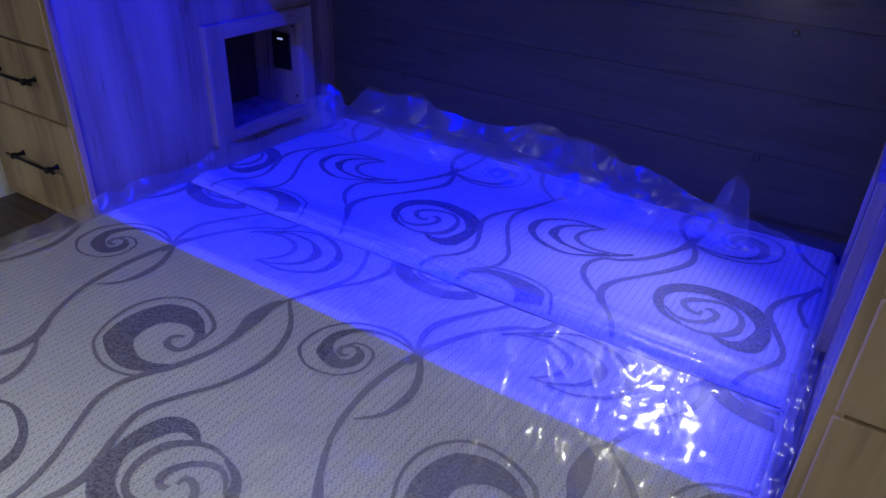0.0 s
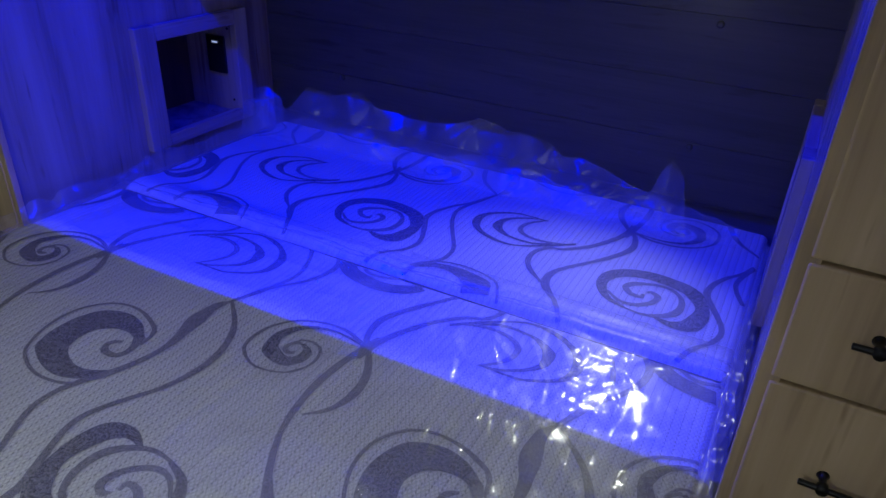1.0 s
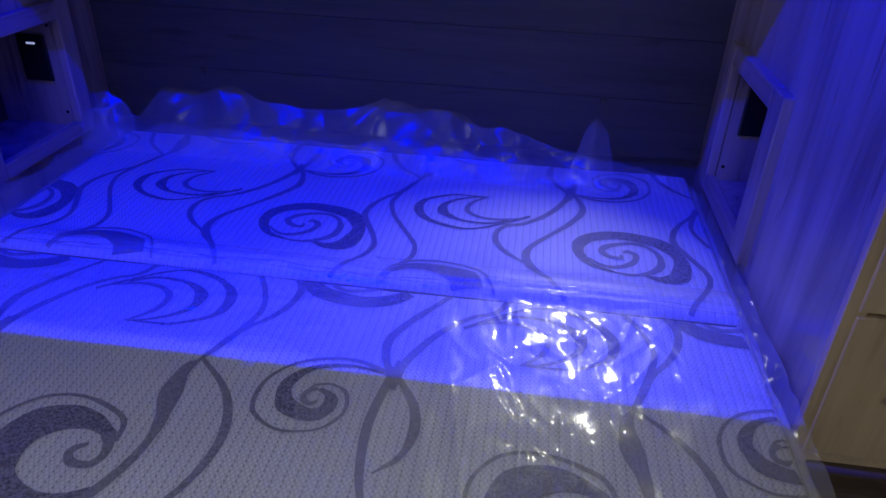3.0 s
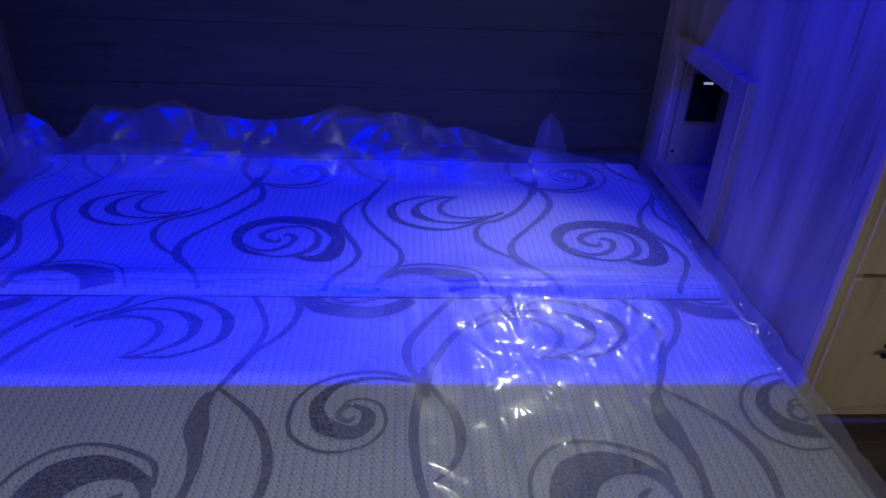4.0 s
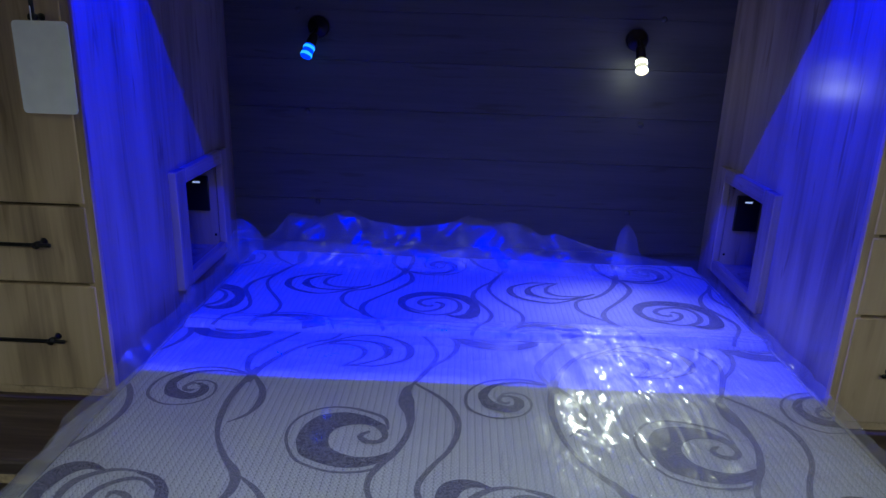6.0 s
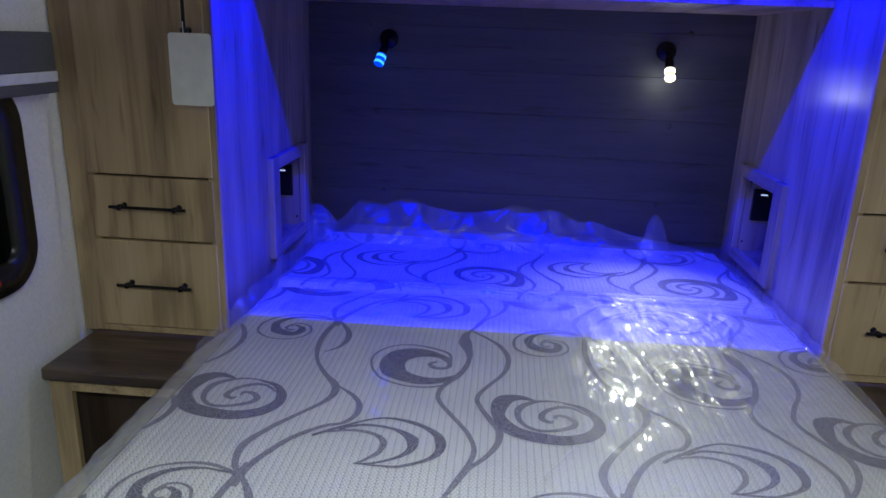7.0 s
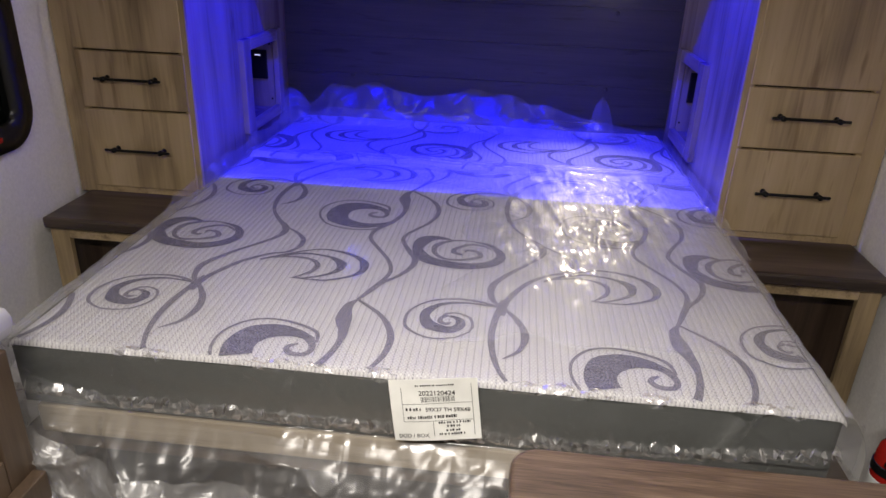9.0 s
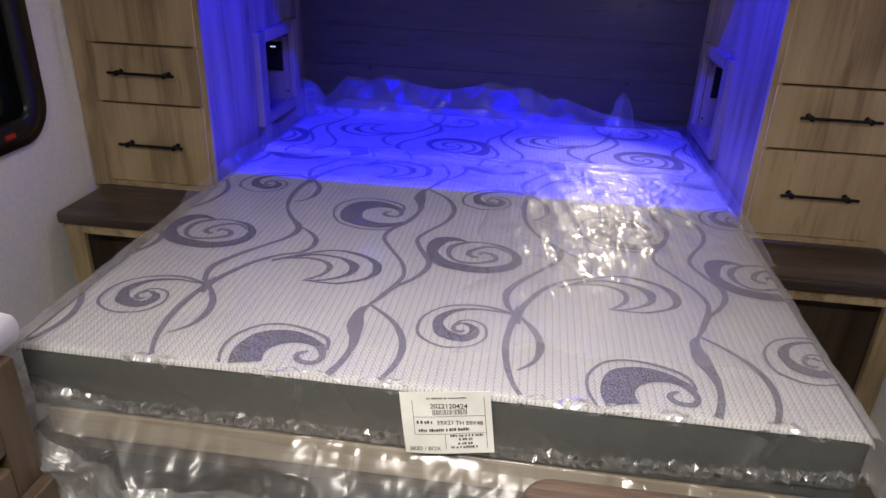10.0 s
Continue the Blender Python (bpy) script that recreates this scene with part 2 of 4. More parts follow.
FILM_BUNCHED = film_material("bunched_film", 0.07, 0.08, 0.03, 22.0, most=0.34, sheen=0.44, blotch=0.03, skin=1.8)


def glowing(name, colour, strength):
    m, t, b = nodes_of(name, 0.3)
    b.inputs["Base Color"].default_value = (*colour, 1)
    b.inputs["Emission Color"].default_value = (*colour, 1)
    b.inputs["Emission Strength"].default_value = strength
    return m


GLOW_WARM = glowing("lit_lens_warm", (1.0, 0.82, 0.50), 0.55)
GLOW_BLUE = glowing("lit_lens_blue", (0.01, 0.06, 1.0), 0.5)
GLOW_TIP = glowing("lit_bulb_blue", (0.10, 0.42, 1.0), 0.8)
GLOW_TIP_WARM = glowing("lit_bulb_warm", (1.0, 0.92, 0.75), 4)
GLOW_LED = glowing("socket_led", (0.75, 0.75, 1.0), 0.35)

# ---- mesh helpers ----


def part(name, bm, material, parent=None, label=""):
    me = bpy.data.meshes.new(name)
    bm.to_mesh(me)
    bm.free()
    me.materials.append(material)
    ob = new(name, me)
    if material.name.endswith("_film"):
        ob.visible_shadow = False
    if parent:
        ob.parent = parent
    if label:
        ob["label"] = label
    return ob


def smooth(ob):
    for p in ob.data.polygons:
        p.use_smooth = True
    return ob


def box(x0, x1, y0, y1, z0, z1, bevel=0.003, segments=2, bm=None):
    out = bm or bmesh.new()
    b = bmesh.new()
    bmesh.ops.create_cube(b, size=1, matrix=Matrix.Translation(((x0 + x1) / 2, (y0 + y1) / 2, (z0 + z1) / 2)) @ Matrix.Diagonal((abs(x1 - x0), abs(y1 - y0), abs(z1 - z0), 1)))
    if bevel:
        bmesh.ops.bevel(b, geom=b.edges[:], offset=bevel, segments=segments, affect="EDGES", profile=0.5)
    if bm is None:
        out.free()
        return b
    me = bpy.data.meshes.new("joint")
    b.to_mesh(me)
    b.free()
    out.from_mesh(me)
    bpy.data.meshes.remove(me)
    return out


def lathe(profile, m=Matrix(), steps=24):
    """A turned shape from (radius, height) pairs."""
    bm = bmesh.new()
    rings = []
    for r, z in profile:
        rings.append([bm.verts.new(m @ Vector((r * math.cos(a), r * math.sin(a), z))) for a in [2 * math.pi * i / steps for i in range(steps)]])
    for a, b in zip(rings, rings[1:]):
        for i in range(steps):
            bm.faces.new((a[i], a[(i + 1) % steps], b[(i + 1) % steps], b[i]))
    bm.faces.new(rings[0][::-1])
    bm.faces.new(rings[-1])
    return bm


def rod(p, q, r, bm=None, steps=12):
    """A round bar from p to q."""
    p, q = Vector(p), Vector(q)
    m = Matrix.Translation(p) @ (q - p).to_track_quat("Z", "Y").to_matrix().to_4x4()
    return lathe([(r * 0.9, 0), (r, 0.001), (r, (q - p).length - 0.001), (r * 0.9, (q - p).length)], m, steps)


def grid(f, nu, nv):
    """A sheet of nu by nv cells; f(u, v) gives a place for u and v from 0 to 1."""
    bm = bmesh.new()
    vs = [[bm.verts.new(f(i / nu, j / nv)) for j in range(nv + 1)] for i in range(nu + 1)]
    for i in range(nu):
        for j in range(nv):
            bm.faces.new((vs[i][j], vs[i + 1][j], vs[i + 1][j + 1], vs[i][j + 1]))
    return bm


def thing(name, label, category, group="", kind=""):
    return tagged(new(name), label, category, group, kind)


# ---- structure ----
WALL, CEILING, BACK = 1.18, 2.03, -3.7
tagged(part("floor", box(-WALL - 0.1, WALL + 0.1, BACK - 0.1, 0.1, -0.05, 0, 0), FLOORWOOD), "dark wood-look vinyl floor beside the bed", "floor", kind="structure")
tagged(part("ceiling", box(-WALL - 0.1, WALL + 0.1, BACK - 0.1, 0.1, CEILING, CEILING + 0.05, 0), CEIL), "plain beige ceiling panel", "ceiling", kind="structure")
tagged(part("wall_east", box(WALL, WALL + 0.06, BACK, 0.08, 0, CEILING, 0), WALLPAPER), "white textured side wall", "wall", kind="structure")
# Unseen end wall, coloured dark to hold down bounce and reflections.
tagged(part("wall_south", box(-WALL, WALL, BACK - 0.06, BACK, 0, CEILING, 0), DARKWOOD), "plain unseen end wall, dark to dim reflections", "wall", kind="structure")
WIN = (-1.75, -1.077, 0.828, 1.24)
bm = box(-WALL - 0.06, -WALL, BACK, WIN[0], 0, CEILING, 0)
box(-WALL - 0.06, -WALL, WIN[1], 0.08, 0, CEILING, 0, bm=bm)
box(-WALL - 0.06, -WALL, WIN[0], WIN[1], 0, WIN[2], 0, bm=bm)
box(-WALL - 0.06, -WALL, WIN[0], WIN[1], WIN[3], CEILING, 0, bm=bm)
tagged(part("wall_west", bm, WALLPAPER), "white textured side wall with a window opening", "wall", kind="structure")
wall_north = tagged(part("wall_north", box(-WALL, WALL, 0.016, 0.08, 0, CEILING, 0), PLANK), "dark grey wood-grain shiplap wall behind the bed", "wall", kind="structure")
z = 0.39
while z < 1.6:
    part("plank", box(-0.776, 0.776, 0.0, 0.018, z, z + 0.1474, 0.0007, 1), PLANK, wall_north)
    z += 0.148

# ---- wardrobes, one on either side of the bed ----
FRONT = -0.885


def bar_handle(p, q, parent):
    """A slim black bar pull on two posts."""
    p, q = Vector(p), Vector(q)
    h = part("handle", rod(p, q, 0.0042), BLACK, parent, "slim black bar pull")
    smooth(h)
    d = (q - p).normalized()
    for c in (p + d * 0.028, q - d * 0.028):
        m = Matrix.Translation(c) @ Vector((0, 1, 0)).to_track_quat("Z", "Y").to_matrix().to_4x4()
        smooth(part("post", lathe([(0.0075, -0.005), (0.0075, 0.006), (0.0045, 0.010), (0.005, 0.022), (0.008, 0.026)], m, 14), BLACK, h))
    return h


def cubby(side, parent):
    s = side
    x0, x1 = sorted((s * 0.778, s * 0.96))
    xo = s * 0.96
    # The back board is much darker than the pale boards around it.
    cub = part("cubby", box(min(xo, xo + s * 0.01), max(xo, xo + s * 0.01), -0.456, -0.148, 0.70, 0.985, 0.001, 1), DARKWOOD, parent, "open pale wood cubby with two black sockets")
    for b in ((-0.456, -0.444, 0.70, 0.985), (-0.160, -0.148, 0.70, 0.985), (-0.444, -0.160, 0.70, 0.712), (-0.444, -0.160, 0.975, 0.985)):
        part("board", box(x0, x1, *b, 0.001, 1), PALE, cub)
    # picture-frame trim
    for y0, y1, z0, z1, mat in ((-0.507, -0.443, 0.690, 1.012, PALE), (-0.163, -0.112, 0.690, 1.012, PALE), (-0.443, -0.163, 0.972, 1.012, PALE_ACROSS), (-0.443, -0.163, 0.690, 0.724, PALE_ACROSS)):
        part("trim", box(*sorted((s * 0.755, s * 0.7765)), y0, y1, z0, z1, 0.003), mat, cub)
    # sockets
    plate = part("socket", box(*sorted((s * 0.80, s * 0.872)), -0.168, -0.161, 0.822, 0.932, 0.003), BLACKPLASTIC, cub, "black power socket plate")
    part("indicator", box(*sorted((s * 0.825, s * 0.847)), -0.1695, -0.168, 0.910, 0.915, 0.0005, 1), GLOW_LED, plate)
    part("socket", box(*sorted((s * 0.952, s * 0.9595)), -0.36, -0.29, 0.83, 0.93, 0.003), BLACKPLASTIC, cub, "black power socket plate")
    for zz in (0.745, 0.955):
        m = pose(s * 0.789, -0.1605, zz, 90)
        part("screw", lathe([(0.004, 0), (0.0035, 0.0015)], m, 10), BLACK, cub)


def wardrobe(s):
    side = "tall oak-laminate wardrobe with two drawers standing on a brown ledge"
    w = thing("wardrobe", side, "wardrobe", "wardrobes beside the bed")

    def bx(x0, x1, *rest, **k):
        return box(*sorted((s * x0, s * x1)), *rest, **k)
    # side panel with its opening
    bm = bx(0.775, 0.793, -0.868, -0.457, 0.5, CEILING - 0.005, bevel=0.001)
    bx(0.775, 0.793, -0.147, 0.0, 0.5, CEILING - 0.005, bevel=0, bm=bm)
    bx(0.775, 0.793, -0.457, -0.147, 0.5, 0.70, bevel=0, bm=bm)
    bx(0.775, 0.793, -0.457, -0.147, 0.985, CEILING - 0.005, bevel=0, bm=bm)
    part("side_panel", bm, PALE, w, "pale wood-grain side panel")
    part("bottom_board", bx(0.793, 0.98, -0.851, 0.0, 0.579, 0.60, bevel=0.001), OAK, w)
    part("carcass", bx(0.98, 1.178, -0.85, 0.0, 0.585, CEILING - 0.006, bevel=0.001), OAK, w)
    part("stile", bx(0.771, 0.80, -0.883, -0.868, 0.579, CEILING - 0.005, bevel=0.0015), OAK, w)
    part("stile", bx(1.105, 1.178, -0.878, -0.851, 0.579, CEILING - 0.005, bevel=0.0015), OAK, w)
    part("rail", bx(0.80, 1.105, -0.878, -0.851, 0.579, 0.612, bevel=0.0015), OAK_ACROSS, w)
    part("backing", bx(0.80, 1.105, -0.866, -0.852, 0.612, CEILING - 0.005, bevel=0.0), DARKWOOD, w)
    hy = FRONT - 0.026
    for name, z0, z1 in (("drawer_front", 0.602, 0.8455), ("drawer_front", 0.8505, 1.0165), ("door", 1.0215, CEILING - 0.03)):
        d = part(name, bx(0.787, 1.120, FRONT, -0.867, z0, z1, bevel=0.004, segments=3), OAK, w)
        if name == "door":
            bar_handle((s * 0.824, hy, 1.352), (s * 0.824, hy, 1.552), d)
        else:
            zh = 0.728 if z0 < 0.7 else 0.941
            bar_handle((s * 0.854, hy, zh), (s * 1.056, hy, zh), d)
    cubby(s, w)
    return w


wardrobe(1)
wardrobe(-1)


def ledge(s):
    g = thing("nightstand_ledge", "low dark brown laminate ledge with open oak base below a wardrobe", "nightstand", "ledges beside the bed")

    def bx(x0, x1, *rest, **k):
        return box(*sorted((s * x0, s * x1)), *rest, **k)
    outer = 1.15 if s < 0 else 1.168
    part("top", bx(0.765, outer, -1.124, -0.80, 0.548, 0.583, bevel=0.008), LEDGE, g, "dark brown wood-look top")
    part("rail", bx(0.77, outer - 0.062, -1.104, -1.086, 0.515, 0.547, bevel=0.002), OAK_ACROSS, g)
    part("post", bx(outer - 0.062, outer - 0.006, -1.104, -1.086, 0.0, 0.547, bevel=0.002), OAK, g)
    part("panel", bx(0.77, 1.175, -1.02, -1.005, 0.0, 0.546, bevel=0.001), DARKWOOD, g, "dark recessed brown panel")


ledge(1)
ledge(-1)

# ---- overhead cabinet and header that hides the strip of light ----
oc = thing("overhead_cabinet", "pale wood overhead cabinet above the head of the bed", "cabinet")
part("body", box(-0.774, 0.774, -0.565, -0.001, 1.512, CEILING - 0.005, 0.001), OAK, oc)
part("bottom_board", box(-0.774, 0.774, -0.583, -0.001, 1.494, 1.511, 0.002), OAK_ACROSS, oc)
part("front", box(-0.772, 0.772, -0.583, -0.566, 1.5115, CEILING - 0.005, 0.002), PALE, oc)
tagged(part("header", box(-0.774, 0.774, -0.885, -0.870, 1.50, CEILING - 0.005, 0.001), OAK_ACROSS), "oak header board between the wardrobes", "trim", kind="structure")

# ---- bed base ----
MX0, MX1, MY0, MY1, MZ = -0.716, 0.748, -1.848, -0.035, 0.660
SPLIT = -0.652
bb = thing("bed_base", "wooden bed platform with plywood edge and dark base", "bed base")
part("deck", box(MX0 - 0.005, MX1 + 0.005, MY0 + 0.02, MY1, 0.512, 0.5525, 0.002), BORDER, bb)
part("edge_rail", box(MX0 + 0.01, MX1 - 0.01, MY0 + 0.025, MY0 + 0.05, 0.437, 0.500, 0.003), PLYWOOD, bb, "pale plywood rail")
# Solid base painted black to stand for the shadowed gap under the apron.
part("shaded_base", box(MX0 + 0.03, MX1 - 0.03, MY0 + 0.07, MY1, 0.0, 0.375, 0.003), BLACKPLASTIC, bb, "base body, black where shade falls")
part("apron", box(MX0 + 0.02, MX1 - 0.02, MY0 + 0.06, MY0 + 0.075, 0.376, 0.511, 0.003), DARKENED_WALNUT, bb, "brown apron board")

# ---- mattress in two sections ----


def edge_drop(d, r):
    if d >= r:
        return 0.0
    d = max(d, 0.0)
    return r - math.sqrt(max(0.0, r * r - (r - d) ** 2))


def top_z(x, y):
    """Height of the mattress top, with rounded edges at the split and outside."""
    e = min(x - MX0, MX1 - x)
    f = min(y - MY0, MY1 - y)
    s = abs(y - SPLIT)
    z = MZ + 0.003 * noise.noise((x * 3.1, y * 3.1, 0.3)) + 0.0012 * noise.noise((x * 11, y * 11, 4.0))
    return z - edge_drop(e, 0.018) - edge_drop(f, 0.009) - edge_drop(s, 0.022) + 0.008 * math.exp(-((y - SPLIT - 0.05) / 0.03) ** 2)


def spaced(a, b, n):
    """Places from a to b, close together at both ends."""
    inner = [a + (b - a) * (0.02 + 0.96 * i / n) for i in range(n + 1)]
    lead = [a + (b - a) * t for t in (0, 0.001, 0.003, 0.006, 0.011)]
    tail = [b - (b - a) * t for t in (0.011, 0.006, 0.003, 0.001, 0)]
    return lead + inner + tail


def section(y0, y1, label):
    ob = thing("mattress", label, "mattress", "sections of the mattress")
    xs, ys = spaced(MX0, MX1, 90), spaced(y0, y1, 70)
    bm = bmesh.new()
    vs = [[bm.verts.new((x, y, top_z(x, y))) for y in ys] for x in xs]
    for i in range(len(xs) - 1):
        for j in range(len(ys) - 1):
            bm.faces.new((vs[i][j], vs[i + 1][j], vs[i + 1][j + 1], vs[i][j + 1]))
    smooth(part("top_panel", bm, TICKING, ob, "white knitted ticking"))
    b = bmesh.new()
    bmesh.ops.create_cube(b, size=1, matrix=Matrix.Translation(((MX0 + MX1) / 2, (y0 + y1) / 2, 0.6015)) @ Matrix.Diagonal((MX1 - MX0 - 0.001, y1 - y0 - 0.001, 0.0975, 1)))
    bmesh.ops.bevel(b, geom=[e for e in b.edges if abs(e.verts[0].co.z - e.verts[1].co.z) > 0.01], offset=0.02, segments=4, affect="EDGES", profile=0.5)
    part("border", b, BORDER, ob, "grey fabric border")
    return ob


foot_part = section(MY0, SPLIT - 0.001, "white foot mattress section with grey scroll pattern under clear plastic")
head_part = section(SPLIT + 0.001, MY1, "white head mattress section with grey scroll pattern under clear plastic")


def catmull(points, n=14):
    p = [Vector(q) for q in points]
    p = [2 * p[0] - p[1]] + p + [2 * p[-1] - p[-2]]
    out = []
    for a, b, c, d in zip(p, p[1:], p[2:], p[3:]):
        for i in range(n):
            t = i / n
            out.append(0.5 * (2 * b + (c - a) * t + (2 * a - 5 * b + 4 * c - d) * t * t + (3 * b - a - 3 * c + d) * t ** 3))
    out.append(p[-2])
    return out


def lerp_list(values, t):
    f = t * (len(values) - 1)
    i = min(int(f), len(values) - 2)
    w = f - i
    w = w * w * (3 - 2 * w)
    return values[i] * (1 - w) + values[i + 1] * w


PX, PY = 0.648, 0.685
REPEAT = []  # one repeat of the woven pattern: name, the two edges of each stroke


def pairs(text):
    n = [float(q) for q in text.split()]
    return list(zip(n[0::2], n[1::2]))


def stroke(name, line, widths):
    """A stroke along a smooth line, given by the widths spread over it."""
    c = catmull(pairs(line))
    n = len(c)
    a, b = [], []
    for i, p in enumerate(c):
        d = c[min(n - 1, i + 1)] - c[max(0, i - 1)]
        side = Vector((-d.y, d.x)).normalized() * max(0.0014, lerp_list(widths, i / (n - 1)) / 2)
        a.append(p - side)
        b.append(p + side)
    REPEAT.append((name, a, b))


def blade(outer, inner):
    """A broad woven shape between two smooth edges."""
    REPEAT.append(("blade", catmull(pairs(outer)), catmull(pairs(inner))))


# vine with a leaf, and its branch
stroke("vine", "-.112 -.904 -.126 -.935 -.123 -.985 -.112 -1.035 -.110 -1.075 -.117 -1.118 -.133 -1.163 -.152 -1.196 -.166 -1.235 -.161 -1.279 -.129 -1.337 -.098 -1.392 -.082 -1.445 -.087 -1.487 -.105 -1.540 -.125 -1.589",
       (0.006, 0.020, 0.033, 0.019, 0.012, 0.013, 0.015, 0.014, 0.011, 0.010, 0.010, 0.010, 0.010, 0.011, 0.012, 0.007))
stroke("vine", "-.112 -.905 -.061 -.953 -.034 -.995 -.019 -1.044 -.020 -1.095 -.034 -1.143 -.060 -1.190 -.082 -1.244 -.078 -1.284 -.052 -1.343 -.036 -1.379 -.039 -1.423 -.059 -1.468 -.088 -1.508 -.109 -1.555 -.125 -1.589",
       (0.007, 0.010, 0.013, 0.014, 0.012, 0.010, 0.010, 0.011, 0.011, 0.013, 0.015, 0.013, 0.010, 0.009, 0.010, 0.009))
# crossing vines
stroke("vine", ".189 -.858 .175 -.928 .168 -1.0 .174 -1.07 .190 -1.13 .222 -1.19 .255 -1.235 .264 -1.275 .252 -1.315 .215 -1.370 .173 -1.434 .147 -1.492 .154 -1.550 .178 -1.582 .210 -1.635 .220 -1.685 .209 -1.734 .180 -1.766",
       (0.015, 0.014, 0.014, 0.012, 0.009, 0.011, 0.018, 0.017, 0.012, 0.010, 0.013, 0.016, 0.012, 0.009, 0.014, 0.016, 0.009, 0.004))
stroke("vine", ".250 -1.230 .300 -1.274 .325 -1.314 .327 -1.356 .308 -1.390 .272 -1.408 .222 -1.463 .183 -1.543 .172 -1.610", (0.004, 0.011, 0.013, 0.011, 0.009, 0.012, 0.014, 0.015))
# comma with its curl and fine ring
blade("-.147 -1.186 -.172 -1.200 -.207 -1.207 -.248 -1.200 -.289 -1.181 -.304 -1.162 -.314 -1.120 -.307 -1.077 -.285 -1.045 -.239 -1.030 -.196 -1.040 -.160 -1.066",
      "-.140 -1.158 -.168 -1.172 -.196 -1.174 -.222 -1.166 -.240 -1.155 -.250 -1.143 -.256 -1.116 -.252 -1.098 -.240 -1.083 -.219 -1.072 -.195 -1.070 -.174 -1.077")
stroke("scroll", "-.168 -1.070 -.157 -1.090 -.153 -1.110 -.163 -1.126 -.186 -1.126 -.198 -1.113 -.195 -1.102 -.182 -1.093", (0.020, 0.014, 0.012, 0.012, 0.013, 0.012, 0.010, 0.006))
stroke("fine_ring", "-.150 -1.084 -.156 -1.054 -.174 -1.035 -.222 -1.015 -.267 -1.013 -.304 -1.030 -.332 -1.072 -.333 -1.125 -.309 -1.180 -.280 -1.204 -.236 -1.219 -.190 -1.218 -.156 -1.206", (0.006, 0.008, 0.008, 0.006, 0.006, 0.006, 0.006, 0.006, 0.006, 0.006, 0.007))
# small curl with a fine ring
stroke("fine_ring", ".178 -.892 .131 -.872 .079 -.872 .030 -.893 .000 -.936 -.001 -.988 .021 -1.015 .057 -1.029 .104 -1.018 .129 -.983 .123 -.944 .099 -.929 .077 -.933 .068 -.946", (0.010, 0.008, 0.006, 0.005, 0.007, 0.007, 0.005, 0.004, 0.005, 0.006, 0.005, 0.005, 0.006))
blade(".173 -.889 .111 -.880 .057 -.894 .024 -.933 .029 -.980 .047 -.999 .082 -1.007 .104 -.997 .116 -.974 .110 -.951 .087 -.938",
      ".165 -.892 .113 -.886 .063 -.903 .043 -.940 .048 -.960 .056 -.970 .079 -.982 .092 -.978 .096 -.965 .093 -.953 .080 -.944")
stroke("scroll", ".080 -.940 .066 -.952 .066 -.967 .078 -.973 .087 -.966", (0.007, 0.009, 0.010, 0.009, 0.005))
# ring of two winding strokes
blade(".042 -1.245 .012 -1.228 -.023 -1.228 -.048 -1.251 -.054 -1.305 -.038 -1.364 -.007 -1.396 .046 -1.411 .097 -1.409 .146 -1.385 .172 -1.344 .168 -1.296 .139 -1.258 .097 -1.243",
      ".040 -1.250 .012 -1.246 -.005 -1.255 -.015 -1.272 -.025 -1.315 -.008 -1.347 .012 -1.365 .050 -1.376 .086 -1.378 .128 -1.361 .149 -1.330 .147 -1.300 .130 -1.268 .095 -1.250")
stroke("scroll", ".100 -1.246 .062 -1.243 .029 -1.256 .005 -1.282 .001 -1.319 .014 -1.350 .040 -1.366 .073 -1.361 .105 -1.343 .114 -1.323 .100 -1.305 .079 -1.302 .077 -1.316", (0.005, 0.008, 0.012, 0.016, 0.013, 0.010, 0.010, 0.010, 0.014, 0.014, 0.012, 0.010, 0.006))
stroke("scroll", ".143 -1.290 .115 -1.267 .085 -1.267 .056 -1.290 .048 -1.318 .063 -1.331 .071 -1.324", (0.006, 0.008, 0.011, 0.012, 0.014, 0.011, 0.006))
# crescents
blade("-.389 -1.438 -.347 -1.405 -.291 -1.368 -.247 -1.356 -.197 -1.367 -.153 -1.397 -.135 -1.428 -.137 -1.465 -.159 -1.494 -.209 -1.520 -.245 -1.522 -.292 -1.521",
      "-.385 -1.446 -.345 -1.413 -.291 -1.375 -.250 -1.363 -.193 -1.382 -.167 -1.404 -.157 -1.425 -.153 -1.460 -.167 -1.488 -.210 -1.513 -.245 -1.517 -.290 -1.518")
blade("-.345 -1.408 -.299 -1.388 -.244 -1.392 -.206 -1.408 -.186 -1.430 -.191 -1.468 -.216 -1.495 -.259 -1.517 -.292 -1.521",
      "-.340 -1.415 -.299 -1.396 -.246 -1.400 -.220 -1.418 -.209 -1.436 -.205 -1.462 -.220 -1.487 -.259 -1.511 -.290 -1.517")
stroke("scroll", "-.373 -1.428 -.318 -1.414 -.276 -1.420 -.251 -1.443 -.253 -1.478 -.275 -1.507 -.292 -1.521", (0.006, 0.008, 0.010, 0.013, 0.011, 0.007, 0.003))


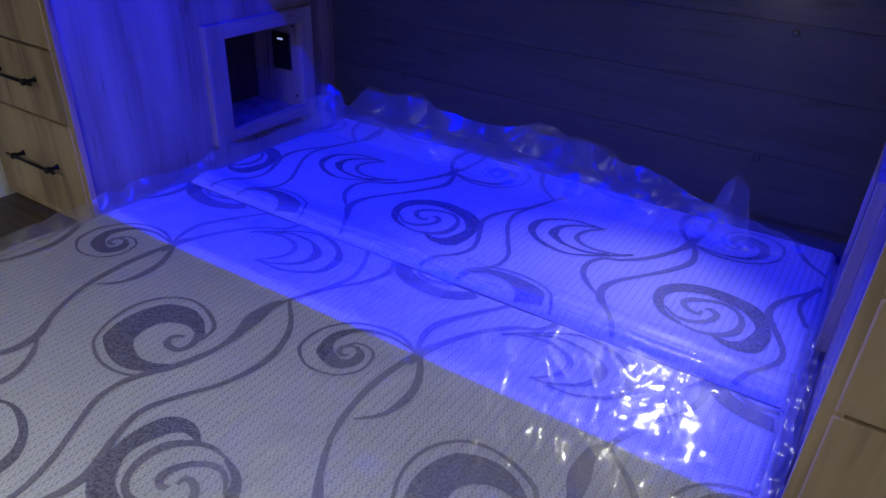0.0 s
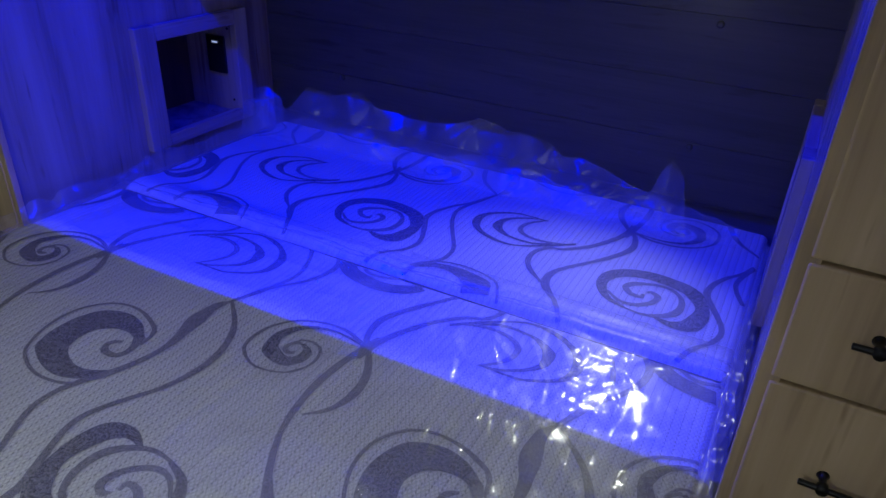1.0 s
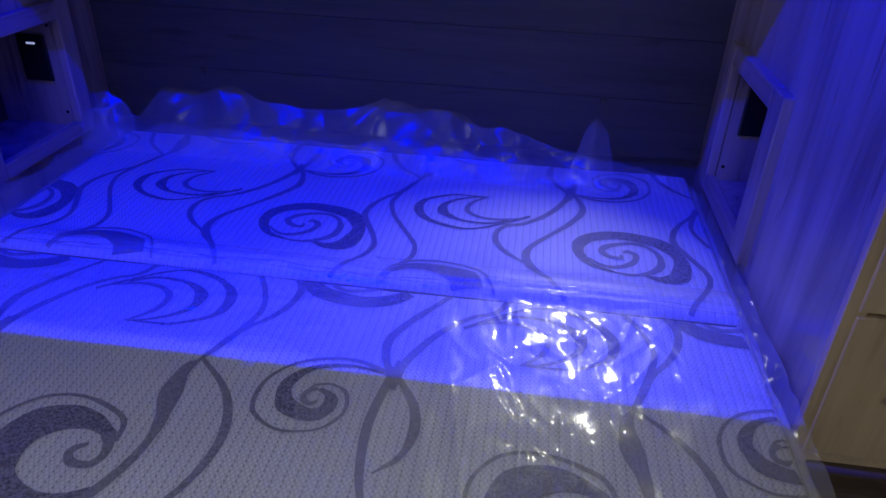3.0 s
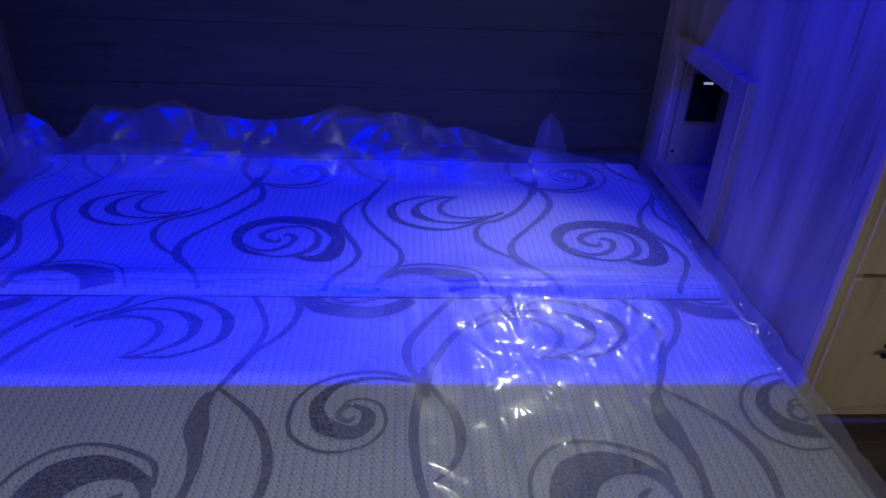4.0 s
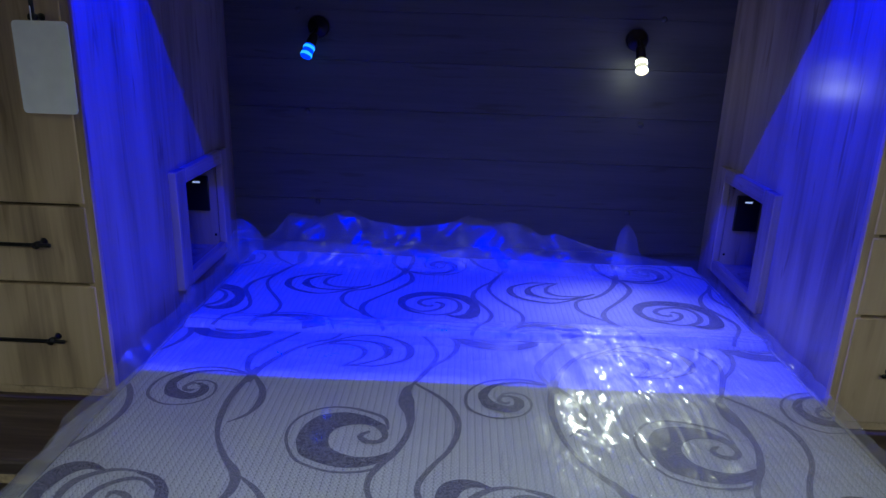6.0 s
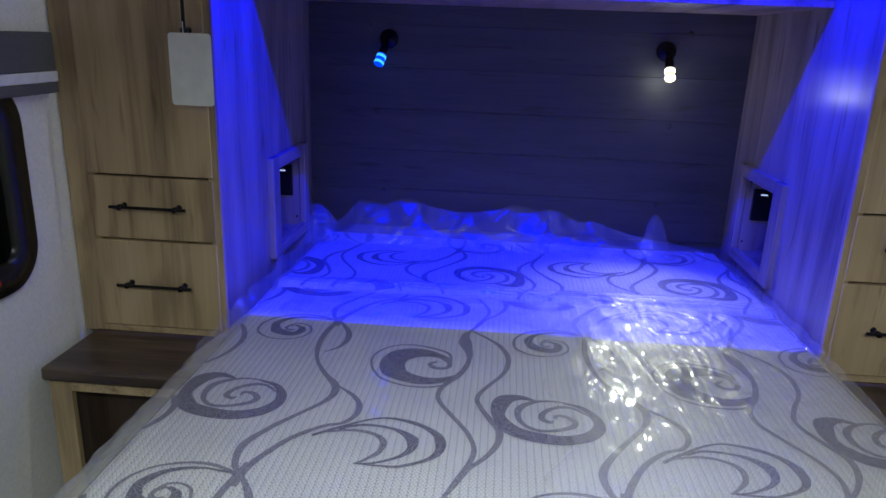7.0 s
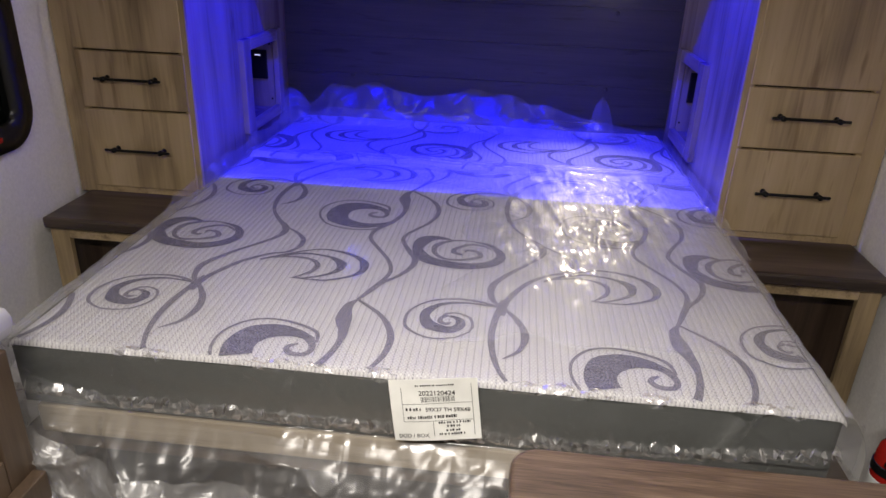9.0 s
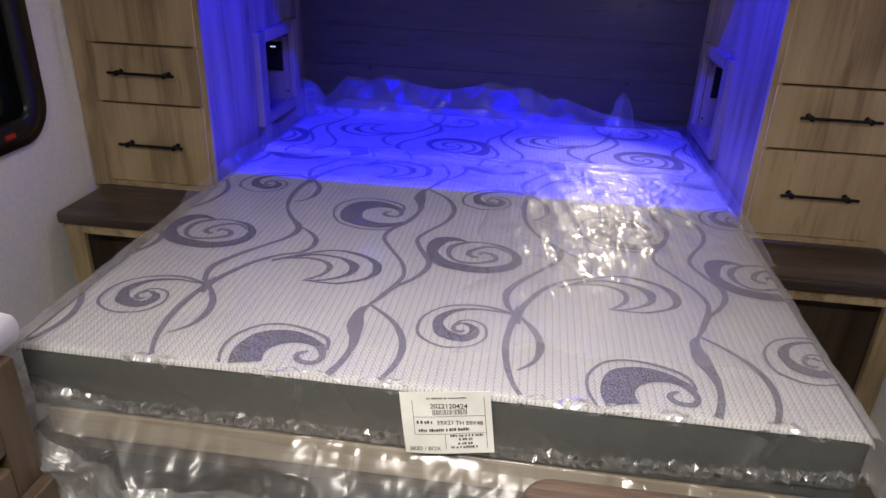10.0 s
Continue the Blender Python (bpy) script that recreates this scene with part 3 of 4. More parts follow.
def ribbon(first, second, inside):
    """A woven stroke that lies on the mattress, cut off where the section ends."""
    bm = bmesh.new()
    last, made = None, 0
    for p, q in zip(first, second):
        if not (inside(p) and inside(q)):
            last = None
            continue
        row = [bm.verts.new((r.x, r.y, top_z(r.x, r.y) + 0.0014)) for r in [p.lerp(q, k / 4) for k in range(5)]]
        if last:
            for k in range(4):
                f = bm.faces.new((last[k], row[k], row[k + 1], last[k + 1]))
                f.normal_update()
                if f.normal.z < 0:
                    f.normal_flip()
            made += 1
        last = row
    return bm, made


def weave(ob, turn, shift, y0, y1):
    inside = lambda p: MX0 + 0.006 < p.x < MX1 - 0.006 and y0 + 0.006 < p.y < y1 - 0.006
    for ix in range(-3, 4):
        for iy in range(-3, 4):
            for name, a, b in REPEAT:
                moved = [[Vector((shift[0] + turn * p.x + ix * PX + 0.012 * iy, shift[1] + turn * p.y + iy * PY)) for p in edge] for edge in (a, b)]
                if not any(inside(p) for p in moved[0]):
                    continue
                bm, made = ribbon(*moved, inside)
                if made > 3:
                    part(name, bm, MOTIF_HEATHER if name == "blade" else MOTIF, ob)
                else:
                    bm.free()


weave(foot_part, 1, (0, 0), MY0, SPLIT)
weave(head_part, -1, (-0.018, -1.772), SPLIT, MY1)

# ---- clear plastic film left on the mattress ----
rnd = random.Random(5)


def tri(q):
    return abs(q % 1.0 - 0.5) * 2


FACETS = [(rnd.uniform(0, math.pi), f * rnd.uniform(0.8, 1.2), 0.5 * slope / f, rnd.random()) for f, slope in ((3, 0.05), (4, 0.05), (5, 0.06), (7, 0.05), (9, 0.05), (13, 0.03))]


def facets(x, y, seed=0.0):
    """Flat facets that meet in sharp creases: triangle waves in several directions, bent by noise."""
    wx = x + 0.030 * noise.noise((x * 7, y * 7, seed)) + 0.008 * noise.noise((x * 25, y * 25, seed + 1))
    wy = y + 0.030 * noise.noise((x * 7, y * 7, seed + 2)) + 0.008 * noise.noise((x * 25, y * 25, seed + 3))
    bend = noise.noise((x * 4, y * 4, seed + 5))
    return sum(a * tri(f * (wx * math.cos(t) + wy * math.sin(t)) + p + 0.4 * bend) for t, f, a, p in FACETS)


def crease_line(text, height, width):
    q = pairs(text)
    return [(*a, *b, height, width) for a, b in zip(q, q[1:])]


def creases(n, xr, yr, length, height, width, lean=(0, math.pi)):
    """Random creases as segments: two ends, height, width."""
    out = []
    for _ in range(n):
        x, y, a, l = rnd.uniform(*xr), rnd.uniform(*yr), rnd.uniform(*lean), rnd.uniform(*length) / 2
        c, s = math.cos(a) * l, math.sin(a) * l
        k = rnd.uniform(-0.25, 0.25)
        h, w = rnd.uniform(*height), rnd.uniform(*width)
        mx, my = x - s * k, y + c * k
        out += [(x - c, y - s, mx, my, h, w), (mx, my, x + c, y + s, h, w)]
    return out


def ridges(x, y, segments):
    h = 0.0
    for ax, ay, bx, by, hh, w in segments:
        r = 4 * w
        if x < min(ax, bx) - r or x > max(ax, bx) + r or y < min(ay, by) - r or y > max(ay, by) + r:
            continue
        dx, dy = bx - ax, by - ay
        u = max(0.0, min(1.0, ((x - ax) * dx + (y - ay) * dy) / (dx * dx + dy * dy + 1e-9)))
        d = math.hypot(x - ax - u * dx, y - ay - u * dy)
        h = max(h, hh * math.exp(-d / w) * (0.6 + 0.4 * math.sin(math.pi * u)))
    return h


def bump_at(x, y, cx, cy, rx, ry):
    return math.exp(-(((x - cx) / rx) ** 2 + ((y - cy) / ry) ** 2) ** 2)


def bed(x, y):
    """Where film that is drawn over the bed lies: it spans the gap between the sections."""
    return max(top_z(x, y) + 0.022 * math.exp(-((y - SPLIT) / 0.02) ** 2), MZ - 0.018)


def film_top(u, v):
    x = MX0 - 0.004 + (MX1 - MX0 + 0.008) * u
    y = MY0 + 0.002 + (MY1 - MY0 - 0.006) * v
    loose = 0.14 + 0.40 * bump_at(x, y, 0.40, -0.95, 0.40, 0.45) + 0.35 * bump_at(x, y, 0.0, -0.70, 0.70, 0.14) + 0.4 * bump_at(x, y, -0.66, -0.7, 0.12, 0.6) + 0.5 * bump_at(x, y, 0.0, -0.08, 0.8, 0.10)
    return (x, y, bed(x, y) + 0.003 + min(1.0, loose) * (0.7 * facets(x, y, 3.0) + 0.3 * facets(x * 2.6, y * 1.1, 5.0)) + 0.0008 * noise.noise((x * 17, y * 17, 2)))


film = thing("plastic_film", "crinkled clear plastic film wrapped over the mattress", "plastic film")
smooth(part("top_sheet", grid(film_top, 300, 360), FILM, film))

SLACK = (crease_line(".267 -.90 .285 -.99 .319 -1.18 .330 -1.25 .342 -1.40", 0.005, 0.005)
         + crease_line(".40 -1.08 .396 -1.15 .381 -1.31 .386 -1.50", 0.0045, 0.0045)
         + crease_line(".54 -.93 .555 -1.0 .549 -1.08", 0.004, 0.005)
         + crease_line(".10 -.635 .25 -.618 .43 -.606 .60 -.600 .735 -.590", 0.011, 0.034)
         + crease_line(".20 -.690 .36 -.672 .52 -.690 .70 -.668", 0.006, 0.018)
         + crease_line(".29 -.80 .36 -.86 .46 -.90 .55 -.97", 0.006, 0.007)
         + crease_line(".62 -.93 .66 -.88 .73 -.86", 0.010, 0.012) + crease_line(".63 -.86 .69 -.93 .74 -.90", 0.008, 0.010)
         + creases(26, (0.16, 0.72), (-1.15, -0.66), (0.08, 0.30), (0.002, 0.005), (0.004, 0.008), (0.9, 2.5))
         + creases(16, (0.12, 0.38), (-1.38, -1.12), (0.03, 0.12), (0.002, 0.006), (0.004, 0.008))
         + creases(20, (0.15, 0.60), (-1.62, -1.10), (0.12, 0.40), (0.0012, 0.0024), (0.004, 0.006), (1.35, 1.85)) + creases(14, (0.30, 0.72), (-1.05, -0.66), (0.15, 0.35), (0.002, 0.004), (0.004, 0.006), (1.9, 2.9)))


def slack_sheet(x0, x1, y0, y1, segments, much, seed):
    """A slack layer of the film, creased in long lines and facets, that runs out flat at its edges."""
    def f(u, v):
        x, y = x0 + (x1 - x0) * u, y0 + (y1 - y0) * v
        x += 0.05 * (1 - u) * noise.noise((y * 9, x0, 4))
        y += 0.06 * (1 - v) * noise.noise((x * 8, y0, 9))
        fade = min(1.0, 6 * u, 8 * (1 - u)) * min(1.0, 6 * v, 8 * (1 - v))
        calm = 0.3 + 0.7 * max(0.0, min(1.0, (y + 1.55) / 0.3))
        return (x, y, bed(x, y) + 0.0085 + fade * (much * calm * (0.34 * facets(x * 3.2 + y * 0.6, y * 1.3, seed) + 0.40 * facets(x * 1.4 + y * 0.5, y * 1.7, seed + 3)) + ridges(x, y, segments)))
    return f


smooth(part("slack_film", grid(slack_sheet(0.07, 0.742, -1.70, -0.57, SLACK, 1.0, 11.0), 200, 270), FILM_CRUMPLED, film, "slack glossy film in long creases"))
SLACK_LEFT = crease_line("-.45 -.775 -.30 -.765 -.17 -.772 -.02 -.755 .10 -.72", 0.008, 0.022) + creases(26, (-0.58, 0.08), (-0.82, -0.64), (0.04, 0.16), (0.002, 0.006), (0.004, 0.009), (-0.5, 0.6))
smooth(part("slack_film", grid(slack_sheet(-0.62, 0.12, -0.86, -0.60, SLACK_LEFT, 0.7, 17.0), 190, 70), FILM_BUNCHED, film, "slack glossy film in long creases"))

# ruffle along the wall behind the head
RUFFLE = pairs("-.775 .765 -.735 .782 -.700 .752 -.660 .716 -.620 .745 -.575 .806 -.520 .800 -.475 .796 -.425 .815 -.386 .822 -.340 .808 -.290 .792 -.200 .774 -.143 .780 -.060 .800 .000 .818 .040 .808 .080 .796 .130 .806 .165 .800 .235 .764 .290 .766 .400 .728 .470 .722 .560 .706 .690 .684")


def ruffle_top(x):
    for (a, za), (b, zb) in zip(RUFFLE, RUFFLE[1:]):
        if x <= b:
            return za + (zb - za) * max(0.0, (x - a) / (b - a))
    return RUFFLE[-1][1]


def ruffle(depth, low, seed):
    def f(u, v):
        x = -0.772 + 1.455 * u
        top = (ruffle_top(x) - 0.655) * low + 0.006 * noise.noise((x * 24, 0, seed))
        pleat = (tri(x * 5.5 + 0.9 * v + 0.6 * noise.noise((x * 5, v, seed))) - 0.5) * 0.022 + (tri(x * 13 + 0.9 * noise.noise((x * 9, v * 2, seed + 2)) - 1.6 * v) - 0.5) * 0.007
        y = depth + 0.055 * v + pleat * (0.35 + 0.65 * v) + 2.0 * (facets(x, v * 0.15, seed) - 0.008) - 0.02 * (1 - v) * (1 + noise.noise((x * 6, 1, 1)))
        return (x + 0.012 * v * noise.noise((x * 12, v * 2, seed + 4)), min(y, -0.022), 0.652 + top * v + 0.006 * (1 - v) * noise.noise((x * 15, 2, 2)))
    return f


smooth(part("head_ruffle", grid(ruffle(-0.150, 1.0, 7.0), 330, 26), FILM_RUFFLE, film, "loose ruffled film edge"))
smooth(part("head_ruffle", grid(ruffle(-0.185, 0.42, 23.0), 330, 14), FILM_RUFFLE, film, "loose ruffled film edge"))


def flap(x, y, wide, tall, lean, seed):
    """A pointed flap of film that stands up, folded down its middle."""
    def f(u, v):
        w = wide * (1 - 0.60 * v) * (u - 0.45)
        return (x + w + lean * v + 0.004 * noise.noise((u * 4, v * 5, seed)), y + 0.05 * v + 0.030 * abs(u - 0.42) + 0.008 * noise.noise((u * 6, v * 6, seed + 1)), 0.655 + tall * v * (1 - 0.45 * abs(u - 0.4)) + 0.012 * (u - 0.5) * v)
    return grid(f, 18, 22)


smooth(part("corner_flap", flap(0.500, -0.140, 0.125, 0.160, 0.006, 2.0), FILM_RUFFLE, film, "pointed flap of loose film"))


def corner_loop(u, v):
    """The gathered corner of the film: a strip that loops up and over."""
    a = 3.6 * u - 0.3
    r = 0.052 + 0.014 * noise.noise((u * 5, v * 3, 3))
    return (-0.718 - r * 0.75 * math.cos(a) + 0.020 * v, -0.175 + 0.085 * v + 0.012 * noise.noise((u * 7, v * 4, 6)), 0.690 + r * 1.35 * math.sin(a) - 0.018 * v + 0.006 * noise.noise((u * 9, v * 6, 8)))


smooth(part("corner_loop", grid(corner_loop, 40, 16), FILM_RUFFLE, film, "gathered corner of the film"))


def skirt(side):
    def f(u, v):
        y = MY0 + 0.01 + (1.76) * u
        edge = MX0 if side < 0 else MX1
        room = max(0.0, min(1.0, (-0.84 - y) / 0.25))
        out = (0.018 + 0.012 * noise.noise((y * 8, v * 2, side))) + room * (0.085 if side < 0 else 0.035)
        drop = (0.035 + 0.02 * noise.noise((y * 5, 0, 3 + side))) + room * 0.10
        wave = 0.010 * noise.noise((y * 22, v * 3, 11 * side)) * v
        return (edge + side * (-0.004 + out * math.sin(v * 1.5) + wave), y, MZ - 0.008 - drop * v * v + 0.008 * noise.noise((y * 14, v * 3, 5)) * v + 0.004)
    return f


smooth(part("side_skirt", grid(skirt(-1), 220, 14), FILM_LOOSE, film, "loose film along the side"))
smooth(part("side_skirt", grid(skirt(1), 220, 14), FILM_LOOSE, film, "loose film along the side"))


DRAPE_FOLDS = creases(46, (-0.75, 0.78), (0.26, 0.50), (0.10, 0.45), (0.008, 0.024), (0.010, 0.028)) + creases(20, (-0.72, 0.75), (0.575, 0.635), (0.05, 0.12), (0.002, 0.004), (0.003, 0.006), (-0.95, -0.35)) + crease_line("-.515 .525 -.41 .405", 0.034, 0.022) + crease_line("-.66 .515 -.58 .488 -.51 .510", 0.028, 0.020) + crease_line("-.67 .455 -.57 .405 -.52 .372", 0.024, 0.016)


def drape(u, v):
    """Film that hangs over the foot of the bed."""
    x = MX0 - 0.02 + (MX1 - MX0 + 0.04) * u
    z = 0.655 - (0.17 + 0.19 * max(0.0, min(1.0, (x + 0.72) / 0.24)) + 0.05 * max(0.0, min(1.0, (x + 0.48) / 0.4))) * v + 0.012 * v * v * noise.noise((x * 8, 1, 3))
    low = max(0.0, v - 0.28)
    y = MY0 - 0.006 - 0.008 * math.sin(min(v / 0.28, 1) * math.pi) - (0.05 + 0.15 * max(0.0, min(1.0, (x + 0.66) / 0.22))) * low ** 0.85
    y += (0.001 + 0.04 * low) * noise.noise((x * 7, z * 5, 9)) + 0.0012 * noise.noise((x * 34, z * 22, 2))
    y -= ridges(x, z, DRAPE_FOLDS) + min(1.0, 0.12 + 5 * low) * (1.6 * facets(x, z, 31.0) + 0.35 * facets(5 * x, 5 * z, 35.0))
    return (x + (0.5 - u) * 0.10 * max(0.0, v - 0.3) ** 1.5, y, z + 0.02 * low * noise.noise((x * 9, 3, 3)))


smooth(part("foot_drape", grid(lambda u, v: drape(u, 0.32 * v), 300, 40), FILM_HANGING, film, "clear film over the foot edge"))
smooth(part("foot_drape", grid(lambda u, v: drape(u, 0.32 + 0.68 * v), 300, 90), FILM_LOW, film, "crumpled film hanging below the mattress"))



def low_folds(u, v):
    """A second, rumpled layer of the film in front of the bed base, in long slanting folds."""
    x, y, z = drape(u, 0.50 + 0.50 * v)
    sway = x + 0.9 * z + 0.05 * noise.noise((x * 5, z * 6, 4))
    fold = 0.012 * tri(sway * 4.5) + 0.010 * tri(1.6 * z * 9 - x * 2.5 + noise.noise((x * 4, z * 8, 1)))
    return (x, y - 0.008 - fold * (0.2 + 0.8 * v) - v * (2.0 * facets(x, z * 1.4, 47.0) + 0.6 * facets(4.6 * x, 5.6 * z, 53.0)), z)


part("foot_drape", grid(low_folds, 170, 44), FILM_LOW, film, "crumpled film hanging below the mattress")


def crimped(place, nu, nv, jitter, seed):
    """A strip of film in small flat facets."""
    rng = random.Random(seed)
    bm = grid(place, nu, nv)
    for q in bm.verts:
        q.co += Vector((rng.uniform(-1, 1), rng.uniform(-1.3, 1.3), rng.uniform(-1, 1))) * jitter
    bmesh.ops.triangulate(bm, faces=bm.faces[:])
    return bm


def seam(u, v):
    """The welded hem of the film: a flat band with fine puckers across it, rising towards one corner."""
    x = MX0 + (MX1 - MX0) * u
    rise = 0.565 + 0.028 * max(0.0, (x - 0.2) / 0.5) ** 2 + 0.012 * max(0.0, (-0.45 - x) / 0.25)
    return (x, MY0 - 0.020 - 0.006 * math.sin(v * math.pi), rise + 0.012 - 0.025 * v + 0.003 * noise.noise((x * 9, 0, 8)))


part("seam", crimped(seam, 230, 3, 0.0042, 3), FILM_SEAM, film, "puckered seam of the film")


def top_seam(x0, x1):
    def f(u, v):
        x = x0 + (x1 - x0) * u
        a = -0.5 + 2.1 * v
        r = 0.008 + 0.006 * math.sin(math.pi * u) * (1 + noise.noise((x * 30, v, 6)))
        return (x, MY0 + 0.008 - r * math.sin(a), 0.650 + r * math.cos(a))
    return f


for x0, x1 in ((-0.52, -0.40), (-0.30, -0.10), (-0.09, 0.02), (0.16, 0.38), (0.40, 0.47), (0.55, 0.70)):
    part("edge_crinkle", crimped(top_seam(x0, x1), max(6, int((x1 - x0) / 0.009)), 4, 0.0026, int(x0 * 100) + 90), FILM_SEAM, film, "crinkled film along the foot edge")


def side_ruffle(side, tall, most=0.058):
    edge = MX0 if side < 0 else MX1

    def f(u, v):
        y = -1.22 + 1.10 * u
        ends = min(1.0, 4 * u, 6 * (1 - u))
        top = ends * tall * (0.75 + 0.6 * noise.noise((y * 7, 1, 4 + side)) + 0.35 * noise.noise((y * 26, 2, 5)))
        out = 0.042 * v + 0.016 * v * noise.noise((y * 13, v, 6)) + 0.007 * noise.noise((y * 33, v * 3, 8 * side))
        return (edge + side * (min(out, most) - 0.012), y, MZ - 0.004 + top * math.sin(v * 1.75) + 0.004 * noise.noise((y * 30, v * 4, 2)))
    return f


smooth(part("side_ruffle", grid(side_ruffle(-1, 0.042), 260, 12), FILM_RUFFLE, film, "ruffled film edge along the side"))
smooth(part("side_ruffle", grid(side_ruffle(1, 0.016, 0.036), 260, 12), FILM_SOFT, film, "ruffled film edge along the side"))

# ---- reading lamps on the wall ----


def reading_lamp(x, z, joint, tip, glow, bulb, label):
    g = thing("reading_lamp", label, "lamp", "reading lamps on the wall")
    turn = Vector((0, -1, 0)).to_track_quat("Z", "Y").to_matrix().to_4x4()
    smooth(part("base", lathe([(0.031, 0), (0.033, 0.003), (0.033, 0.010), (0.029, 0.014), (0.011, 0.018), (0.009, 0.028)], Matrix.Translation((x, -0.0005, z)) @ turn), BRONZE, g, "dark bronze wall plate"))
    j, e = Vector(joint), Vector(tip)
    smooth(part("arm", rod((x, -0.024, z), j, 0.006), BRONZE, g))
    m = Matrix.Translation(j) @ (e - j).to_track_quat("Z", "Y").to_matrix().to_4x4()
    n = (e - j).length
    smooth(part("head", lathe([(0.007, -0.012), (0.0125, -0.008), (0.0145, 0.004), (0.0145, n * 0.36), (0.0125, n * 0.38)], m), BRONZE, g))
    smooth(part("lens", lathe([(0.012, n * 0.38), (0.0165, n * 0.42), (0.0165, n * 0.66), (0.013, n * 0.70), (0.0165, n * 0.74), (0.0165, n - 0.004), (0.010, n)], m), glow, g, "lit translucent lamp lens"))
    for k in (0.54, 0.86):
        smooth(part("bulb", lathe([(0.0168, n * (k - 0.07)), (0.0178, n * (k - 0.03)), (0.0178, n * (k + 0.03)), (0.0168, n * (k + 0.07))], m), bulb, g, "bright ring of the lamp"))


reading_lamp(0.487, 1.366, (0.489, -0.058, 1.338), (0.492, -0.098, 1.272), GLOW_WARM, GLOW_TIP_WARM, "dark bronze reading lamp, lit warm white, on the grey wall")
reading_lamp(-0.483, 1.375, (-0.489, -0.056, 1.345), (-0.507, -0.096, 1.286), GLOW_BLUE, GLOW_TIP, "dark bronze reading lamp, lit blue, on the grey wall")

# screw caps on the wall
for x, z in ((-0.499, 0.824), (0.521, 0.822), (-0.526, 1.119), (0.530, 1.111), (-0.545, 1.425), (0.564, 1.428)):
    tagged(part("screw_cap", lathe([(0.0085, 0), (0.0085, 0.002), (0.006, 0.005), (0.002, 0.006)], pose(x, 0.0, z, 90), 16), PLANK), "small dark round screw cap on the grey wall", "screw cap", "screw caps on the wall")

# ---- tag hanging from the wardrobe handle ----
tag = thing("hang_tag", "blank white card hanging from a black wardrobe handle", "tag")
b = box(-0.861, -0.757, -0.9195, -0.9175, 1.207, 1.3745, 0)
bmesh.ops.bevel(b, geom=[e for e in b.edges if abs(e.verts[0].co.y - e.verts[1].co.y) > 0.0005], offset=0.008, segments=4, affect="EDGES", profile=0.5)
part("card", b, PAPER, tag)
part("string", rod((-0.824, -0.9165, 1.366), (-0.824, -0.9165, 1.40), 0.0012), BEAM, tag)

# ---- paper label at the foot ----
paper = tagged(new("shipping_label"), "white printed shipping label stuck on the film at the foot", "label")
paper.matrix_world = pose(0.0725, MY0 - 0.030, 0.6200, 86, 0, 0) @ pose(0, 0, 0, 0, 0, 7.5)
sheet = part("sheet", grid(lambda u, v: ((u - 0.5) * 0.150, (v - 0.5) * 0.118, 0.002 * math.sin(u * 5) + 0.0015 * math.sin(v * 4 + u * 3)), 20, 12), PAPER, paper)
mod = sheet.modifiers.new("thickness", "SOLIDIFY")
mod.thickness = 0.0004


def print_bar(x0, x1, y0, y1, name="print_bar"):
    part(name, grid(lambda u, v: (x0 + (x1 - x0) * u, y0 + (y1 - y0) * v, 0.0012 + 0.002 * math.sin(((x0 + (x1 - x0) * u) / 0.15 + 0.5) * 5) + 0.0015 * math.sin(((y0 + (y1 - y0) * v) / 0.118 + 0.5) * 4 + ((x0 + (x1 - x0) * u) / 0.15 + 0.5) * 3)), 6, 1), INK, paper)


def text_bars(x0, x1, y, tall):
    """A row of short bars in place of a line of small print."""
    x = x0
    while x < x1:
        w = rnd.choice((0.0022, 0.0028, 0.0034))
        print_bar(x, min(x1, x + w), y, y + tall * rnd.choice((0.8, 1.0, 1.0)))
        x += w + rnd.choice((0.0011, 0.0011, 0.0030))


def lettering(text, x, y, size):
    cu = bpy.data.curves.new("lettering", "FONT")
    cu.body, cu.size, cu.align_x, cu.offset = text, size, "CENTER", size * 0.009
    cu.materials.append(INK)
    ob = new("lettering", cu)
    ob.parent = paper
    ob.location = (x, y, 0.0035)


lettering("2022120424", 0.006, 0.030, 0.0125)
for i in range(26):
    w = rnd.choice((0.0005, 0.0008, 0.0013))
    print_bar(-0.022 + i * 0.0022, -0.022 + i * 0.0022 + w, 0.016, 0.026, "barcode_bar")
text_bars(-0.030, 0.036, 0.046, 0.003)
lettering("59X27 TH 59X48", 0.022, -0.001, 0.0105)
for x0, x1, y in ((-0.050, -0.022, 0.0005), (-0.048, -0.034, -0.015), (-0.030, -0.006, -0.015), (-0.002, 0.036, -0.015)):
    text_bars(x0, x1, y, 0.0055)
lettering("SKID / BOX", -0.040, -0.052, 0.0105)
for x0, x1, y in ((0.004, 0.058, -0.026), (0.018, 0.040, -0.033), (0.016, 0.040, -0.041), (0.004, 0.050, -0.048)):
    text_bars(x0, x1, y, 0.0042)
for x0, x1, y0, y1 in ((-0.055, 0.064, 0.0125, 0.0132), (-0.055, 0.064, -0.0205, -0.0198), (-0.055, -0.0543, -0.0205, 0.044), (0.064, 0.0647, -0.05, 0.05), (-0.005, -0.0043, -0.05, -0.0205)):
    print_bar(x0, x1, y0, y1, "ruled_line")

# ---- window, valance ----
win = thing("window_1", "black-framed window with rounded corners, dark outside", "window", kind="structure")


